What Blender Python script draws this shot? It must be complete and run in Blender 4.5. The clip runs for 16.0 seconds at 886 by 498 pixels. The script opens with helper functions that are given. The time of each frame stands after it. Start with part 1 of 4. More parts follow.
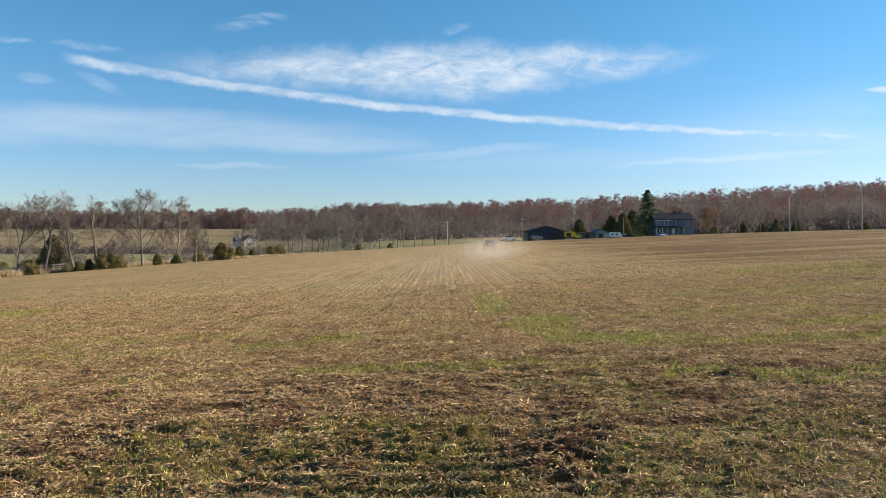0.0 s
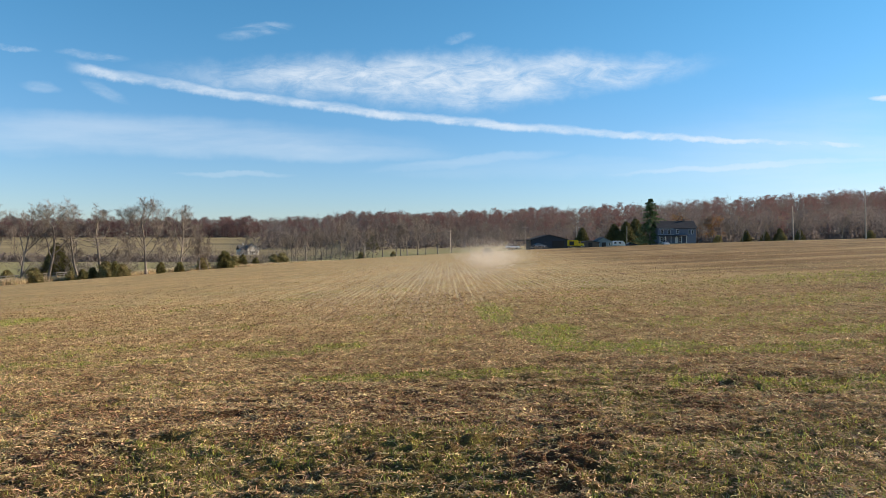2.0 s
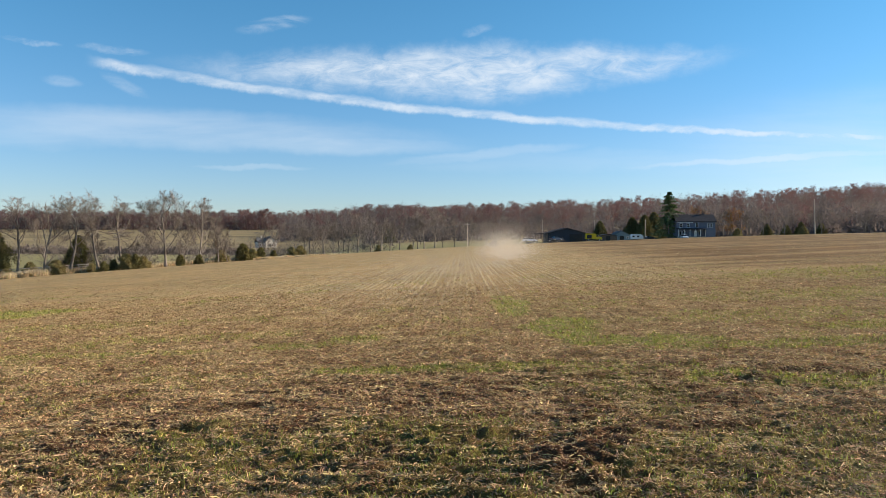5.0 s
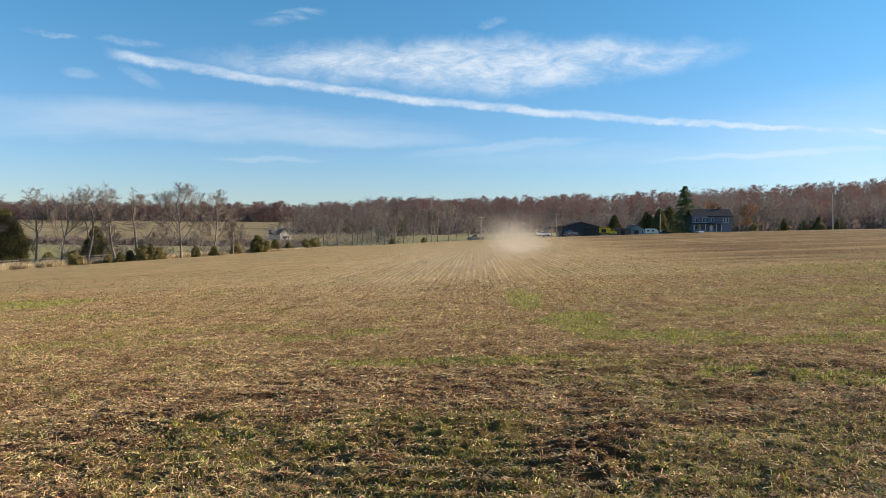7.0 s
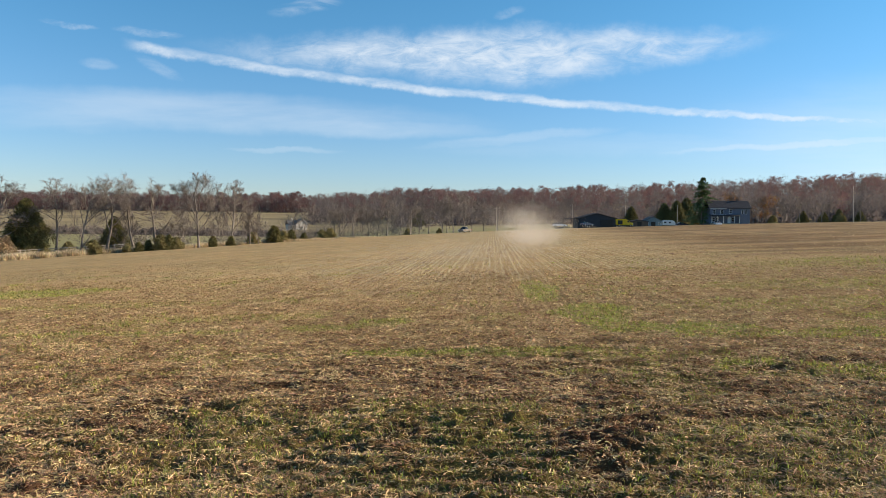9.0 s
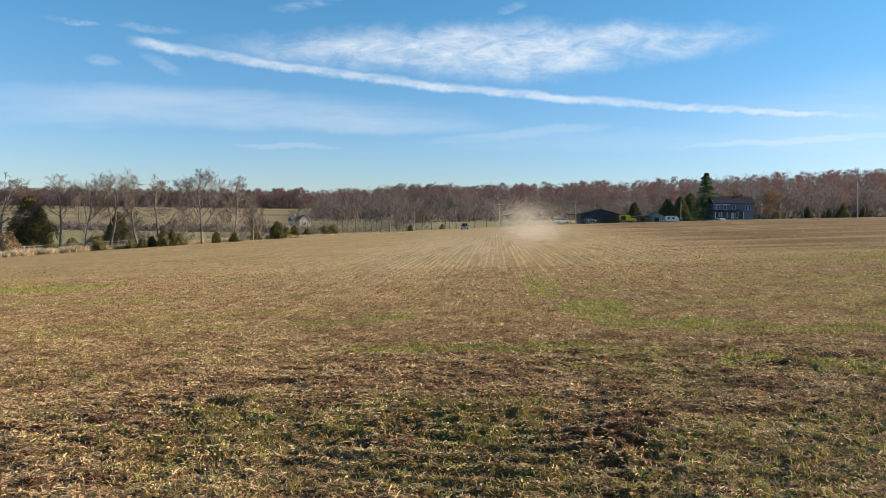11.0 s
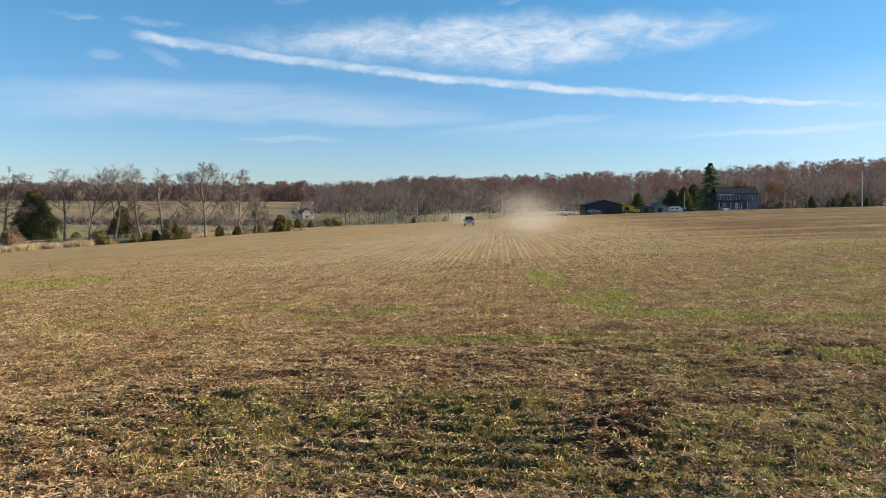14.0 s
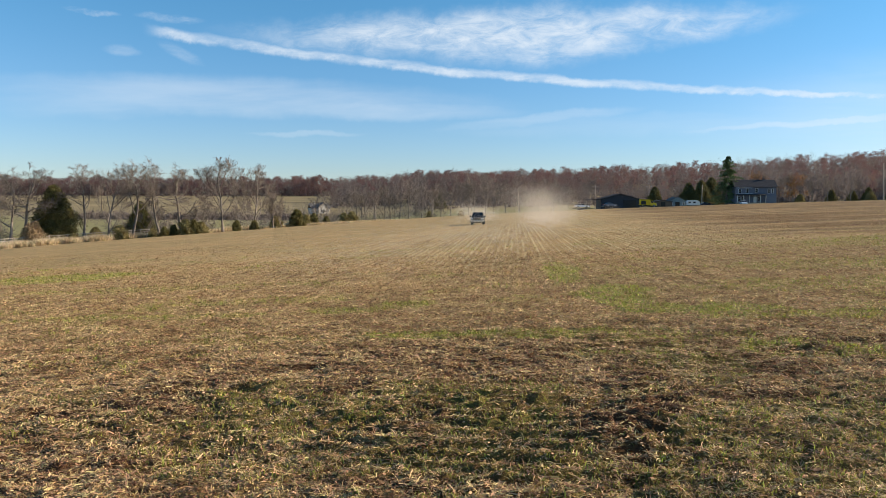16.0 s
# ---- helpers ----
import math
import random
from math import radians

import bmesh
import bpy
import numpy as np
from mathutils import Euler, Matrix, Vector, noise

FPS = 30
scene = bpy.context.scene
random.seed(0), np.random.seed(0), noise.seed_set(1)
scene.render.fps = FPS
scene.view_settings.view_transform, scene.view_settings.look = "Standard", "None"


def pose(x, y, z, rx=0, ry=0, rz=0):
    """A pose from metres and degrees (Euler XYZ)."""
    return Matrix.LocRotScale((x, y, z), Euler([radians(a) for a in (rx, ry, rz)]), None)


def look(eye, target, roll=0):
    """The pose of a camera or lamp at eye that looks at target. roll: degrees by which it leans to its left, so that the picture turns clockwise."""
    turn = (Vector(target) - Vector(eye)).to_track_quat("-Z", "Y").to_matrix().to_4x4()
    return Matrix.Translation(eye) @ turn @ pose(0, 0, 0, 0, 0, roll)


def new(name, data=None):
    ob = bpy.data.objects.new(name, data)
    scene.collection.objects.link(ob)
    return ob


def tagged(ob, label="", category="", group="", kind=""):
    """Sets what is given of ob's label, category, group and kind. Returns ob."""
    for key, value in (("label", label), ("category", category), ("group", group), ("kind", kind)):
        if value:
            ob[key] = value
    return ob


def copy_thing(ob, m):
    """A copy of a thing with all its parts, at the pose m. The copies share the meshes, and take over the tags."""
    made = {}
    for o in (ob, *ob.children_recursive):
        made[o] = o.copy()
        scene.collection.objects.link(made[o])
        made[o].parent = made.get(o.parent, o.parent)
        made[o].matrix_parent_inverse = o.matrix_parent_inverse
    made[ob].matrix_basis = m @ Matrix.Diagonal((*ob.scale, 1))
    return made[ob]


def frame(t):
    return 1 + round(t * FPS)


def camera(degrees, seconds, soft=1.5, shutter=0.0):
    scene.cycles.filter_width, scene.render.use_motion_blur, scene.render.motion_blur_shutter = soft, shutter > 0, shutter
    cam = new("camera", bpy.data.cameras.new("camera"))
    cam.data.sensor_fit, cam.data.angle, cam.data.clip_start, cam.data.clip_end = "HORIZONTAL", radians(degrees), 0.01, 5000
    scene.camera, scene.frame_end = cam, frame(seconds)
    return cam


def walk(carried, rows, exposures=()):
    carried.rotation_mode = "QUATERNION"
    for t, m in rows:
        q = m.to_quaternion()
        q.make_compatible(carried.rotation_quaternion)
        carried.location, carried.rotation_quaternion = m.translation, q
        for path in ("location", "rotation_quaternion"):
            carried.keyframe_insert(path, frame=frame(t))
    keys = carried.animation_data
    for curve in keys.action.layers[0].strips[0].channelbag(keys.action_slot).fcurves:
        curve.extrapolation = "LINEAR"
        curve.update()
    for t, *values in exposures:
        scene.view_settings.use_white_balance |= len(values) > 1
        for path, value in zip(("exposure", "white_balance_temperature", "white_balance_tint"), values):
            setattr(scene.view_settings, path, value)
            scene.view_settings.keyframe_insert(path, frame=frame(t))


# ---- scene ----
CAM = camera(64.25, 16.0, soft=0.65)
PATH = (
    (0, pose(0, 0, 2.7, 88.669, -0.000, 0.000)),
    (0.5, pose(0, 0, 2.7, 88.916, 0.180, -0.240)),
    (1, pose(0, 0, 2.7, 89.318, 0.083, -0.188)),
    (1.5, pose(0, 0, 2.7, 89.505, 0.220, 0.199)),
    (2, pose(0, 0, 2.7, 89.357, -0.049, 0.244)),
    (2.5, pose(0, 0, 2.7, 89.091, 0.259, 0.317)),
    (3, pose(0, 0, 2.7, 88.847, -0.090, 0.411)),
    (3.5, pose(0, 0, 2.7, 88.705, 0.083, 0.742)),
    (4, pose(0, 0, 2.7, 88.812, 0.108, 0.938)),
    (6.5, pose(0, 0, 2.7, 88.574, -0.517, 2.618)),
    (7, pose(0, 0, 2.7, 88.230, -0.514, 2.738)),
    (7.5, pose(0, 0, 2.7, 87.904, -0.424, 3.213)),
    (8, pose(0, 0, 2.7, 87.610, -0.396, 3.691)),
    (8.5, pose(0, 0, 2.7, 87.452, -0.427, 3.884)),
    (9, pose(0, 0, 2.7, 87.481, -0.699, 3.996)),
    (11.5, pose(0, 0, 2.7, 86.892, -0.584, 4.440)),
    (12, pose(0, 0, 2.7, 86.673, -0.503, 4.879)),
    (12.5, pose(0, 0, 2.7, 86.696, -0.395, 5.189)),
    (13, pose(0, 0, 2.7, 86.787, -0.489, 5.113)),
    (13.5, pose(0, 0, 2.7, 86.742, -0.381, 4.707)),
    (14, pose(0, 0, 2.7, 86.495, -0.276, 4.492)),
    (14.5, pose(0, 0, 2.7, 86.434, -0.154, 4.858)),
    (15, pose(0, 0, 2.7, 86.261, -0.372, 5.206)),
    (15.5, pose(0, 0, 2.7, 86.187, -0.236, 5.497)),
    (16, pose(0, 0, 2.7, 86.027, -0.146, 5.745)),
)
walk(CAM, PATH, exposures=((0, 0.8), (16, 0.8)))

# ---- world, sun ----
SUN_AZ, SUN_EL = 76.0, 20.5   # degrees to the right of the view's axis (+y), and above the horizon


class Nodes:
    """Short hand for node trees."""

    def __init__(self, tree):
        self.tree = tree
        tree.nodes.clear()

    def put(self, slot, value):
        if isinstance(value, bpy.types.NodeSocket):
            self.tree.links.new(value, slot)
        elif value is not None:
            slot.default_value = value

    def node(self, kind, ins=None, **props):
        n = self.tree.nodes.new(kind)
        for k, v in props.items():
            setattr(n, k, v)
        for k, v in (ins or {}).items():
            self.put(n.inputs[k], v)
        return n

    def math(self, op, a, b=None, c=None, clamp=False):
        n = self.node("ShaderNodeMath", operation=op, use_clamp=clamp)
        for i, v in enumerate((a, b, c)):
            self.put(n.inputs[i], v)
        return n.outputs[0]

    def step(self, v, lo, hi, a=0.0, b=1.0):
        n = self.node("ShaderNodeMapRange", {0: v, 1: lo, 2: hi, 3: a, 4: b}, interpolation_type="SMOOTHSTEP")
        return n.outputs[0]

    def noise(self, vec, scale, detail=3.0, rough=0.55, dist=0.0):
        return self.node("ShaderNodeTexNoise", {"Vector": vec, "Scale": scale, "Detail": detail, "Roughness": rough, "Distortion": dist}).outputs[0]

    def mix(self, f, a, b, blend="MIX"):
        n = self.node("ShaderNodeMix", data_type="RGBA", blend_type=blend)
        for k, v in ((0, f), (6, a), (7, b)):
            if isinstance(v, tuple) and len(v) == 3:
                v = (*v, 1)
            self.put(n.inputs[k], v)
        return n.outputs[2]

    def scaled(self, vec, x, y, z):
        return self.node("ShaderNodeMapping", {0: vec, 3: (x, y, z)}).outputs[0]


def make_world():
    world = bpy.data.worlds.new("sky")
    scene.world = world
    world.use_nodes = True
    g = Nodes(world.node_tree)
    sky = g.node("ShaderNodeTexSky", sky_type="NISHITA", sun_disc=False, sun_elevation=radians(SUN_EL),
                 sun_rotation=radians(SUN_AZ), air_density=1.0, dust_density=0.1, ozone_density=3.0, altitude=100)
    co = g.node("ShaderNodeTexCoord").outputs["Generated"]
    xyz = g.node("ShaderNodeSeparateXYZ", {0: co})
    fwd = g.math("MAXIMUM", xyz.outputs[1], 0.02)
    u, v = g.math("DIVIDE", xyz.outputs[0], fwd), g.math("DIVIDE", xyz.outputs[2], fwd)
    plane = g.node("ShaderNodeCombineXYZ", {0: u, 1: v, 2: 0.0}).outputs[0]
    warp = g.math("SUBTRACT", g.noise(plane, 14, 5, 0.62), 0.5)
    fine = g.noise(g.node("ShaderNodeMapping", {0: plane, 2: (0, 0, radians(-38)), 3: (16, 46, 1)}).outputs[0], 1.0, 6, 0.66, 0.6)
    wide = g.noise(g.scaled(plane, 3.2, 22, 1), 1.0, 5, 0.55, 0.3)
    # contrail: a bowed streak
    mid = g.math("ADD", g.math("MULTIPLY_ADD", u, CONTRAIL[0], CONTRAIL[1]), 0.0)
    mid = g.math("MULTIPLY_ADD", mid, u, CONTRAIL[2])
    mid = g.math("MULTIPLY_ADD", mid, u, CONTRAIL[3])
    off = g.math("SUBTRACT", g.math("MULTIPLY_ADD", warp, 0.022, v), mid)
    thin = g.step(u, -0.55, 0.6, 0.0082, 0.0050)
    streak = g.math("SUBTRACT", 1.0, g.step(g.math("DIVIDE", g.math("ABSOLUTE", off), thin), 0.25, 1.25))
    streak = g.math("MULTIPLY", streak, g.math("MULTIPLY", g.step(u, -0.545, -0.50), g.step(u, 0.68, 0.52)))
    streak = g.math("MULTIPLY", streak, g.step(g.math("MULTIPLY_ADD", fine, 0.6, g.math("MULTIPLY", warp, 0.8)), 0.1, 0.5, 0.22, 0.72))
    # fan of ice cloud that spreads above the streak
    low = g.math("ADD", mid, g.math("MAXIMUM", g.math("MULTIPLY_ADD", u, 0.24, 0.008), g.step(u, -0.35, -0.05, 0.0, 0.016)))
    up = g.math("MINIMUM", g.math("MULTIPLY_ADD", u, 0.05, 0.269), g.math("MULTIPLY_ADD", u, -0.03, 0.267))
    vv = g.math("MULTIPLY_ADD", warp, 0.05, v)
    fan = g.math("MULTIPLY", g.step(g.math("SUBTRACT", vv, low), -0.012, 0.03), g.step(g.math("SUBTRACT", up, vv), -0.012, 0.03))
    fan = g.math("MULTIPLY", fan, g.math("MULTIPLY", g.step(u, -0.54, -0.15), g.step(u, 0.44, 0.3)))
    fan = g.math("MULTIPLY", fan, g.step(fine, 0.25, 0.70, 0.16, 0.80))
    total = g.math("MAXIMUM", streak, fan)

    def wisp(u0, v0, du, dv, lean, amount, tex):
        a, b = g.math("SUBTRACT", u, u0), g.math("SUBTRACT", g.math("MULTIPLY_ADD", warp, 0.02, v), v0)
        b = g.math("SUBTRACT", b, g.math("MULTIPLY", a, lean))
        a, b = g.math("DIVIDE", a, du), g.math("DIVIDE", b, dv)
        r = g.math("ADD", g.math("MULTIPLY", a, a), g.math("MULTIPLY", b, b))
        return g.math("MULTIPLY", g.step(r, 1.0, 0.0, 0.0, amount), g.step(tex, 0.30, 0.72, 0.3 if tex is wide else 0.02, 1.0))
    for w in ((-0.42, 0.150, 0.46, 0.034, -0.05, 0.34, wide), (-0.62, 0.145, 0.2, 0.03, 0.0, 0.25, wide),
              (-0.20, 0.128, 0.24, 0.018, -0.03, 0.38, wide), (0.03, 0.112, 0.16, 0.010, 0.10, 0.28, wide),
              (0.46, 0.108, 0.30, 0.0070, 0.06, 0.5, wide), (0.66, 0.111, 0.14, 0.009, 0.03, 0.35, wide),
              (-0.30, 0.094, 0.10, 0.005, 0.0, 0.28, wide), (-0.27, 0.296, 0.06, 0.012, 0.12, 0.34, fine),
              (-0.575, 0.218, 0.035, 0.010, -0.1, 0.2, fine), (-0.485, 0.212, 0.04, 0.012, -0.45, 0.2, fine),
              (0.625, 0.202, 0.035, 0.006, 0.0, 0.9, wide), (-0.62, 0.275, 0.05, 0.006, -0.1, 0.3, fine),
              (0.02, 0.287, 0.025, 0.008, 0.2, 0.3, fine), (-0.5, 0.262, 0.06, 0.008, -0.1, 0.3, fine),
              (0.25, 0.105, 0.4, 0.02, 0.02, 0.18, wide), (0.72, 0.10, 0.55, 0.13, 0.0, 0.30, wide)):
        total = g.math("MAXIMUM", total, wisp(*w))
    total = g.math("MULTIPLY", total, g.step(xyz.outputs[1], 0.02, 0.2), clamp=True)
    tint = g.mix(1.0, sky.outputs[0], g.mix(g.step(xyz.outputs[2], 0.0, 0.34), SKY_LOW, SKY_HIGH), "MULTIPLY")
    col = g.mix(total, tint, CLOUD)
    back = g.node("ShaderNodeBackground", {0: col, 1: 0.072})
    g.tree.links.new(back.outputs[0], g.node("ShaderNodeOutputWorld").inputs[0])


CONTRAIL = (-0.0099, 0.0724, -0.0991, 0.1712)   # height of the streak over the bearing, highest power first
SKY_LOW, SKY_HIGH = (0.84, 0.955, 1.21), (0.60, 1.14, 1.29)   # clear dry autumn air
CLOUD = (7.0, 7.5, 8.0)
make_world()

sun = new("sun", bpy.data.lights.new("sun", "SUN"))
sun.data.energy, sun.data.angle, sun.data.color = 5.0, radians(0.55), (1.0, 0.85, 0.66)
sun_from = Vector((math.sin(radians(SUN_AZ)) * math.cos(radians(SUN_EL)), math.cos(radians(SUN_AZ)) * math.cos(radians(SUN_EL)), math.sin(radians(SUN_EL))))
sun.matrix_world = look(sun_from * 300, (0, 0, 0))


# ---- materials ----
def material(name, base=(0.5, 0.5, 0.5), other=None, scale=3.0, rough=0.8, metal=0.0, bump=0.0, island=0.0, obj=0.0, spec=0.3, coat=0.0, thin=0.0):
    """A surface of two mixed colours at two scales, with relief, and variation from piece to piece."""
    m = bpy.data.materials.new(name)
    m.use_nodes = True
    g = Nodes(m.node_tree)
    co = g.node("ShaderNodeTexCoord").outputs["Object"]
    n1, n2 = g.noise(co, scale, 4), g.noise(co, scale * 9, 3)
    both = g.math("MULTIPLY_ADD", n2, 0.4, g.math("MULTIPLY", n1, 0.6))
    col = g.mix(g.step(both, 0.35, 0.65), base, other or tuple(c * 0.75 for c in base))
    if island:
        rnd = g.node("ShaderNodeNewGeometry").outputs["Random Per Island"]
        hsv = g.node("ShaderNodeHueSaturation", {"Hue": g.step(rnd, 0, 1, 0.5 - 0.035 * island, 0.5 + 0.035 * island), "Value": g.step(g.math("FRACT", g.math("MULTIPLY", rnd, 7.3)), 0, 1, 1 - 0.55 * island, 1 + 0.55 * island), "Color": col})
        col = hsv.outputs[0]
    if obj:
        rnd = g.node("ShaderNodeObjectInfo").outputs["Random"]
        hsv = g.node("ShaderNodeHueSaturation", {"Value": g.step(rnd, 0, 1, 1 - obj, 1 + obj), "Color": col})
        col = hsv.outputs[0]
    b = g.node("ShaderNodeBsdfPrincipled", {"Base Color": col, "Roughness": g.step(n2, 0.2, 0.8, rough * 0.85, min(1, rough * 1.12)), "Metallic": metal, "Specular IOR Level": spec, "Coat Weight": coat})
    out = b.outputs[0]
    if thin:
        t = g.node("ShaderNodeBsdfTranslucent", {"Color": col})
        out = g.node("ShaderNodeMixShader", {0: thin, 1: out, 2: t.outputs[0]}).outputs[0]
    if bump:
        bn = g.node("ShaderNodeBump", {"Strength": 1.0, "Distance": bump, "Height": both})
        g.put(b.inputs["Normal"], bn.outputs[0])
    g.tree.links.new(out, g.node("ShaderNodeOutputMaterial").inputs[0])
    return m


def ground_material():
    m = bpy.data.materials.new("field_soil_and_straw")
    m.use_nodes = True
    g = Nodes(m.node_tree)
    co = g.node("ShaderNodeTexCoord").outputs["Object"]

    def attr(n):
        return g.node("ShaderNodeAttribute", attribute_name=n).outputs["Fac"]
    green, bare, zone, meadow, tone = attr("green"), attr("bare"), attr("outside"), attr("meadow"), attr("tone")
    fine, mid, big = g.noise(co, 30, 6, 0.75), g.noise(co, 5.5, 6, 0.72), g.noise(co, 0.16, 5, 0.6)
    litter = g.noise(g.scaled(co, 18, 52, 18), 1.0, 4, 0.75, 1.5)
    xyz = g.node("ShaderNodeSeparateXYZ", {0: co})
    # drilled rows run along y
    row = g.math("PINGPONG", g.math("MULTIPLY_ADD", g.noise(co, 0.8, 2), 0.10, g.math("ADD", xyz.outputs[0], 500.02)), 0.1925)
    far = g.math("MULTIPLY", g.step(xyz.outputs[1], 20, 40), g.step(g.math("ABSOLUTE", g.math("MULTIPLY_ADD", xyz.outputs[1], -0.02, xyz.outputs[0])), 26, 8, 0.25, 1.0))
    streak = g.math("ADD", g.noise(g.scaled(co, 2.6, 0.14, 1), 1.0, 6, 0.82), g.math("MULTIPLY", g.noise(g.scaled(co, 6.5, 0.45, 1), 1.0, 3, 0.7), 0.8))
    streak = g.math("MULTIPLY", g.math("SUBTRACT", streak, 0.9), g.step(xyz.outputs[1], 10, 34, 0.25, 2.0))
    rowline = g.math("MULTIPLY", g.step(row, 0.095, 0.150), g.math("MULTIPLY", far, g.step(g.noise(g.scaled(co, 2.6, 0.08, 1), 1.0, 3), 0.36, 0.58)))
    soil = g.mix(fine, (0.066, 0.032, 0.016), (0.205, 0.102, 0.050))
    straw = g.mix(g.step(fine, 0.3, 0.7), (0.25, 0.165, 0.070), (0.54, 0.38, 0.178))
    cover = g.math("MULTIPLY_ADD", mid, 0.9, g.math("MULTIPLY_ADD", litter, 0.7, g.math("MULTIPLY", bare, -0.35)))
    cover = g.math("ADD", g.math("ADD", cover, streak), g.step(xyz.outputs[1], 8, 44, -0.03, 0.19))
    col = g.mix(g.step(cover, 0.62, 0.86), soil, straw)
    col = g.mix(g.math("MULTIPLY", rowline, 0.85), col, (0.58, 0.47, 0.26))
    tint = g.mix(g.step(big, 0.3, 0.7), (0.84, 0.86, 0.80), (1.13, 1.05, 0.98))
    col = g.mix(1.0, col, tint, "MULTIPLY")
    col = g.mix(tone, col, g.mix(1.0, col, (0.42, 0.345, 0.27), "MULTIPLY"))
    grass = g.mix(fine, (0.16, 0.175, 0.03), (0.36, 0.37, 0.07))
    gm = g.math("MULTIPLY", g.math("MULTIPLY", green, 0.95), g.step(g.math("MULTIPLY_ADD", mid, 0.5, g.math("MULTIPLY", fine, 0.5)), 0.36, 0.6))
    col = g.mix(gm, col, grass)
    lawn = g.mix(mid, (0.205, 0.185, 0.072), (0.31, 0.265, 0.12))
    hill = g.mix(g.step(g.noise(g.scaled(co, 0.012, 0.05, 1), 1.0, 6, 0.7), 0.35, 0.65), (0.17, 0.13, 0.062), (0.33, 0.25, 0.125))
    col = g.mix(zone, col, g.mix(meadow, hill, lawn))
    b = g.node("ShaderNodeBsdfPrincipled", {"Base Color": col, "Roughness": 0.93, "Specular IOR Level": 0.15})
    h = g.math("MULTIPLY_ADD", fine, 0.5, g.math("ADD", mid, litter))
    g.put(b.inputs["Normal"], g.node("ShaderNodeBump", {"Strength": 1.0, "Distance": 0.045, "Height": h}).outputs[0])
    g.tree.links.new(b.outputs[0], g.node("ShaderNodeOutputMaterial").inputs[0])
    return m


GROUND = ground_material()
STRAW = material("straw_stalks", (0.68, 0.475, 0.235), (0.27, 0.152, 0.066), 1.3, 0.75, island=0.85, thin=0.2)
BLADE = material("grass_blades", (0.45, 0.43, 0.08), (0.27, 0.29, 0.052), 1.5, 0.7, island=0.8, thin=0.3)
DRYGRASS = material("dry_tall_grass", (0.70, 0.58, 0.38), (0.52, 0.40, 0.24), 0.5, 0.8, island=0.8, thin=0.45)
BARK = material("grey_bark", (0.26, 0.218, 0.178), (0.16, 0.13, 0.107), 1.5, 0.9, bump=0.03)
TWIG = material("bare_twigs", (0.215, 0.175, 0.148), (0.15, 0.121, 0.103), 0.6, 0.9, island=0.5)
# The next three woodland colours are lightened towards mauve to give distance haze.
WOODTWIG = material("woodland_twigs", (0.19, 0.157, 0.143), (0.15, 0.124, 0.114), 0.02, 0.95, island=0.25, thin=0.45)
RUSTLEAF = material("rust_oak_leaves", (0.205, 0.112, 0.102), (0.165, 0.104, 0.096), 0.03, 0.9, island=0.3, thin=0.5)
BROWNLEAF = material("brown_leaves", (0.205, 0.153, 0.135), (0.165, 0.13, 0.118), 0.03, 0.9, island=0.25, thin=0.5)
ORANGELEAF = material("orange_leaves", (0.29, 0.145, 0.045), (0.20, 0.09, 0.035), 0.3, 0.9, island=0.8, thin=0.25)
NEEDLE = material("evergreen_needles", (0.14, 0.20, 0.08), (0.08, 0.12, 0.052), 0.6, 0.8, island=0.7, thin=0.1)
CEDAR = material("cedar_foliage", (0.185, 0.155, 0.052), (0.10, 0.092, 0.034), 0.7, 0.85, island=0.7, thin=0.1)
SHRUB = material("shrub_foliage", (0.30, 0.245, 0.10), (0.19, 0.155, 0.065), 0.8, 0.85, island=0.7, thin=0.15)

TANSHRUB = material("tan_twiggy_shrub", (0.40, 0.29, 0.17), (0.27, 0.19, 0.11), 0.8, 0.9, island=0.5, thin=0.3)


# ---- small helpers ----
def mesh_of(name, verts, faces, mats, slots=None, smooth=False):
    """A mesh from arrays: verts (n, 3), faces (m, 3 or 4)."""
    me = bpy.data.meshes.new(name)
    verts, faces = np.asarray(verts, dtype=np.float32), np.asarray(faces, dtype=np.int32)
    k = faces.shape[1]
    me.vertices.add(len(verts)); me.loops.add(faces.size); me.polygons.add(len(faces))
    me.vertices.foreach_set("co", verts.ravel())
    me.loops.foreach_set("vertex_index", faces.ravel())
    me.polygons.foreach_set("loop_start", np.arange(0, faces.size, k, dtype=np.int32))
    for m in mats:
        me.materials.append(m)
    if slots is not None:
        me.polygons.foreach_set("material_index", np.asarray(slots, dtype=np.int32))
    if smooth:
        me.polygons.foreach_set("use_smooth", np.ones(len(faces), dtype=bool))
    me.update(calc_edges=True)
    return me


def hash01(ix, iy, seed):
    h = (ix.astype(np.int64) * 374761393 + iy.astype(np.int64) * 668265263 + seed * 1442695041) & 0x7FFFFFFF
    h = ((h ^ (h >> 13)) * 1274126177) & 0x7FFFFFFF
    return ((h ^ (h >> 16)) & 0xFFFFF) / 1048575.0


def vnoise(x, y, seed=0):
    ix, iy = np.floor(x), np.floor(y)
    fx, fy = x - ix, y - iy
    fx, fy = fx * fx * (3 - 2 * fx), fy * fy * (3 - 2 * fy)
    a, b = hash01(ix, iy, seed), hash01(ix + 1, iy, seed)
    c, d = hash01(ix, iy + 1, seed), hash01(ix + 1, iy + 1, seed)
    return (a * (1 - fx) + b * fx) * (1 - fy) + (c * (1 - fx) + d * fx) * fy - 0.5


def fbm(x, y, seed=0, octaves=4):
    return sum(vnoise(x * 2.03 ** i, y * 2.03 ** i, seed + i) * 0.5 ** i for i in range(octaves))


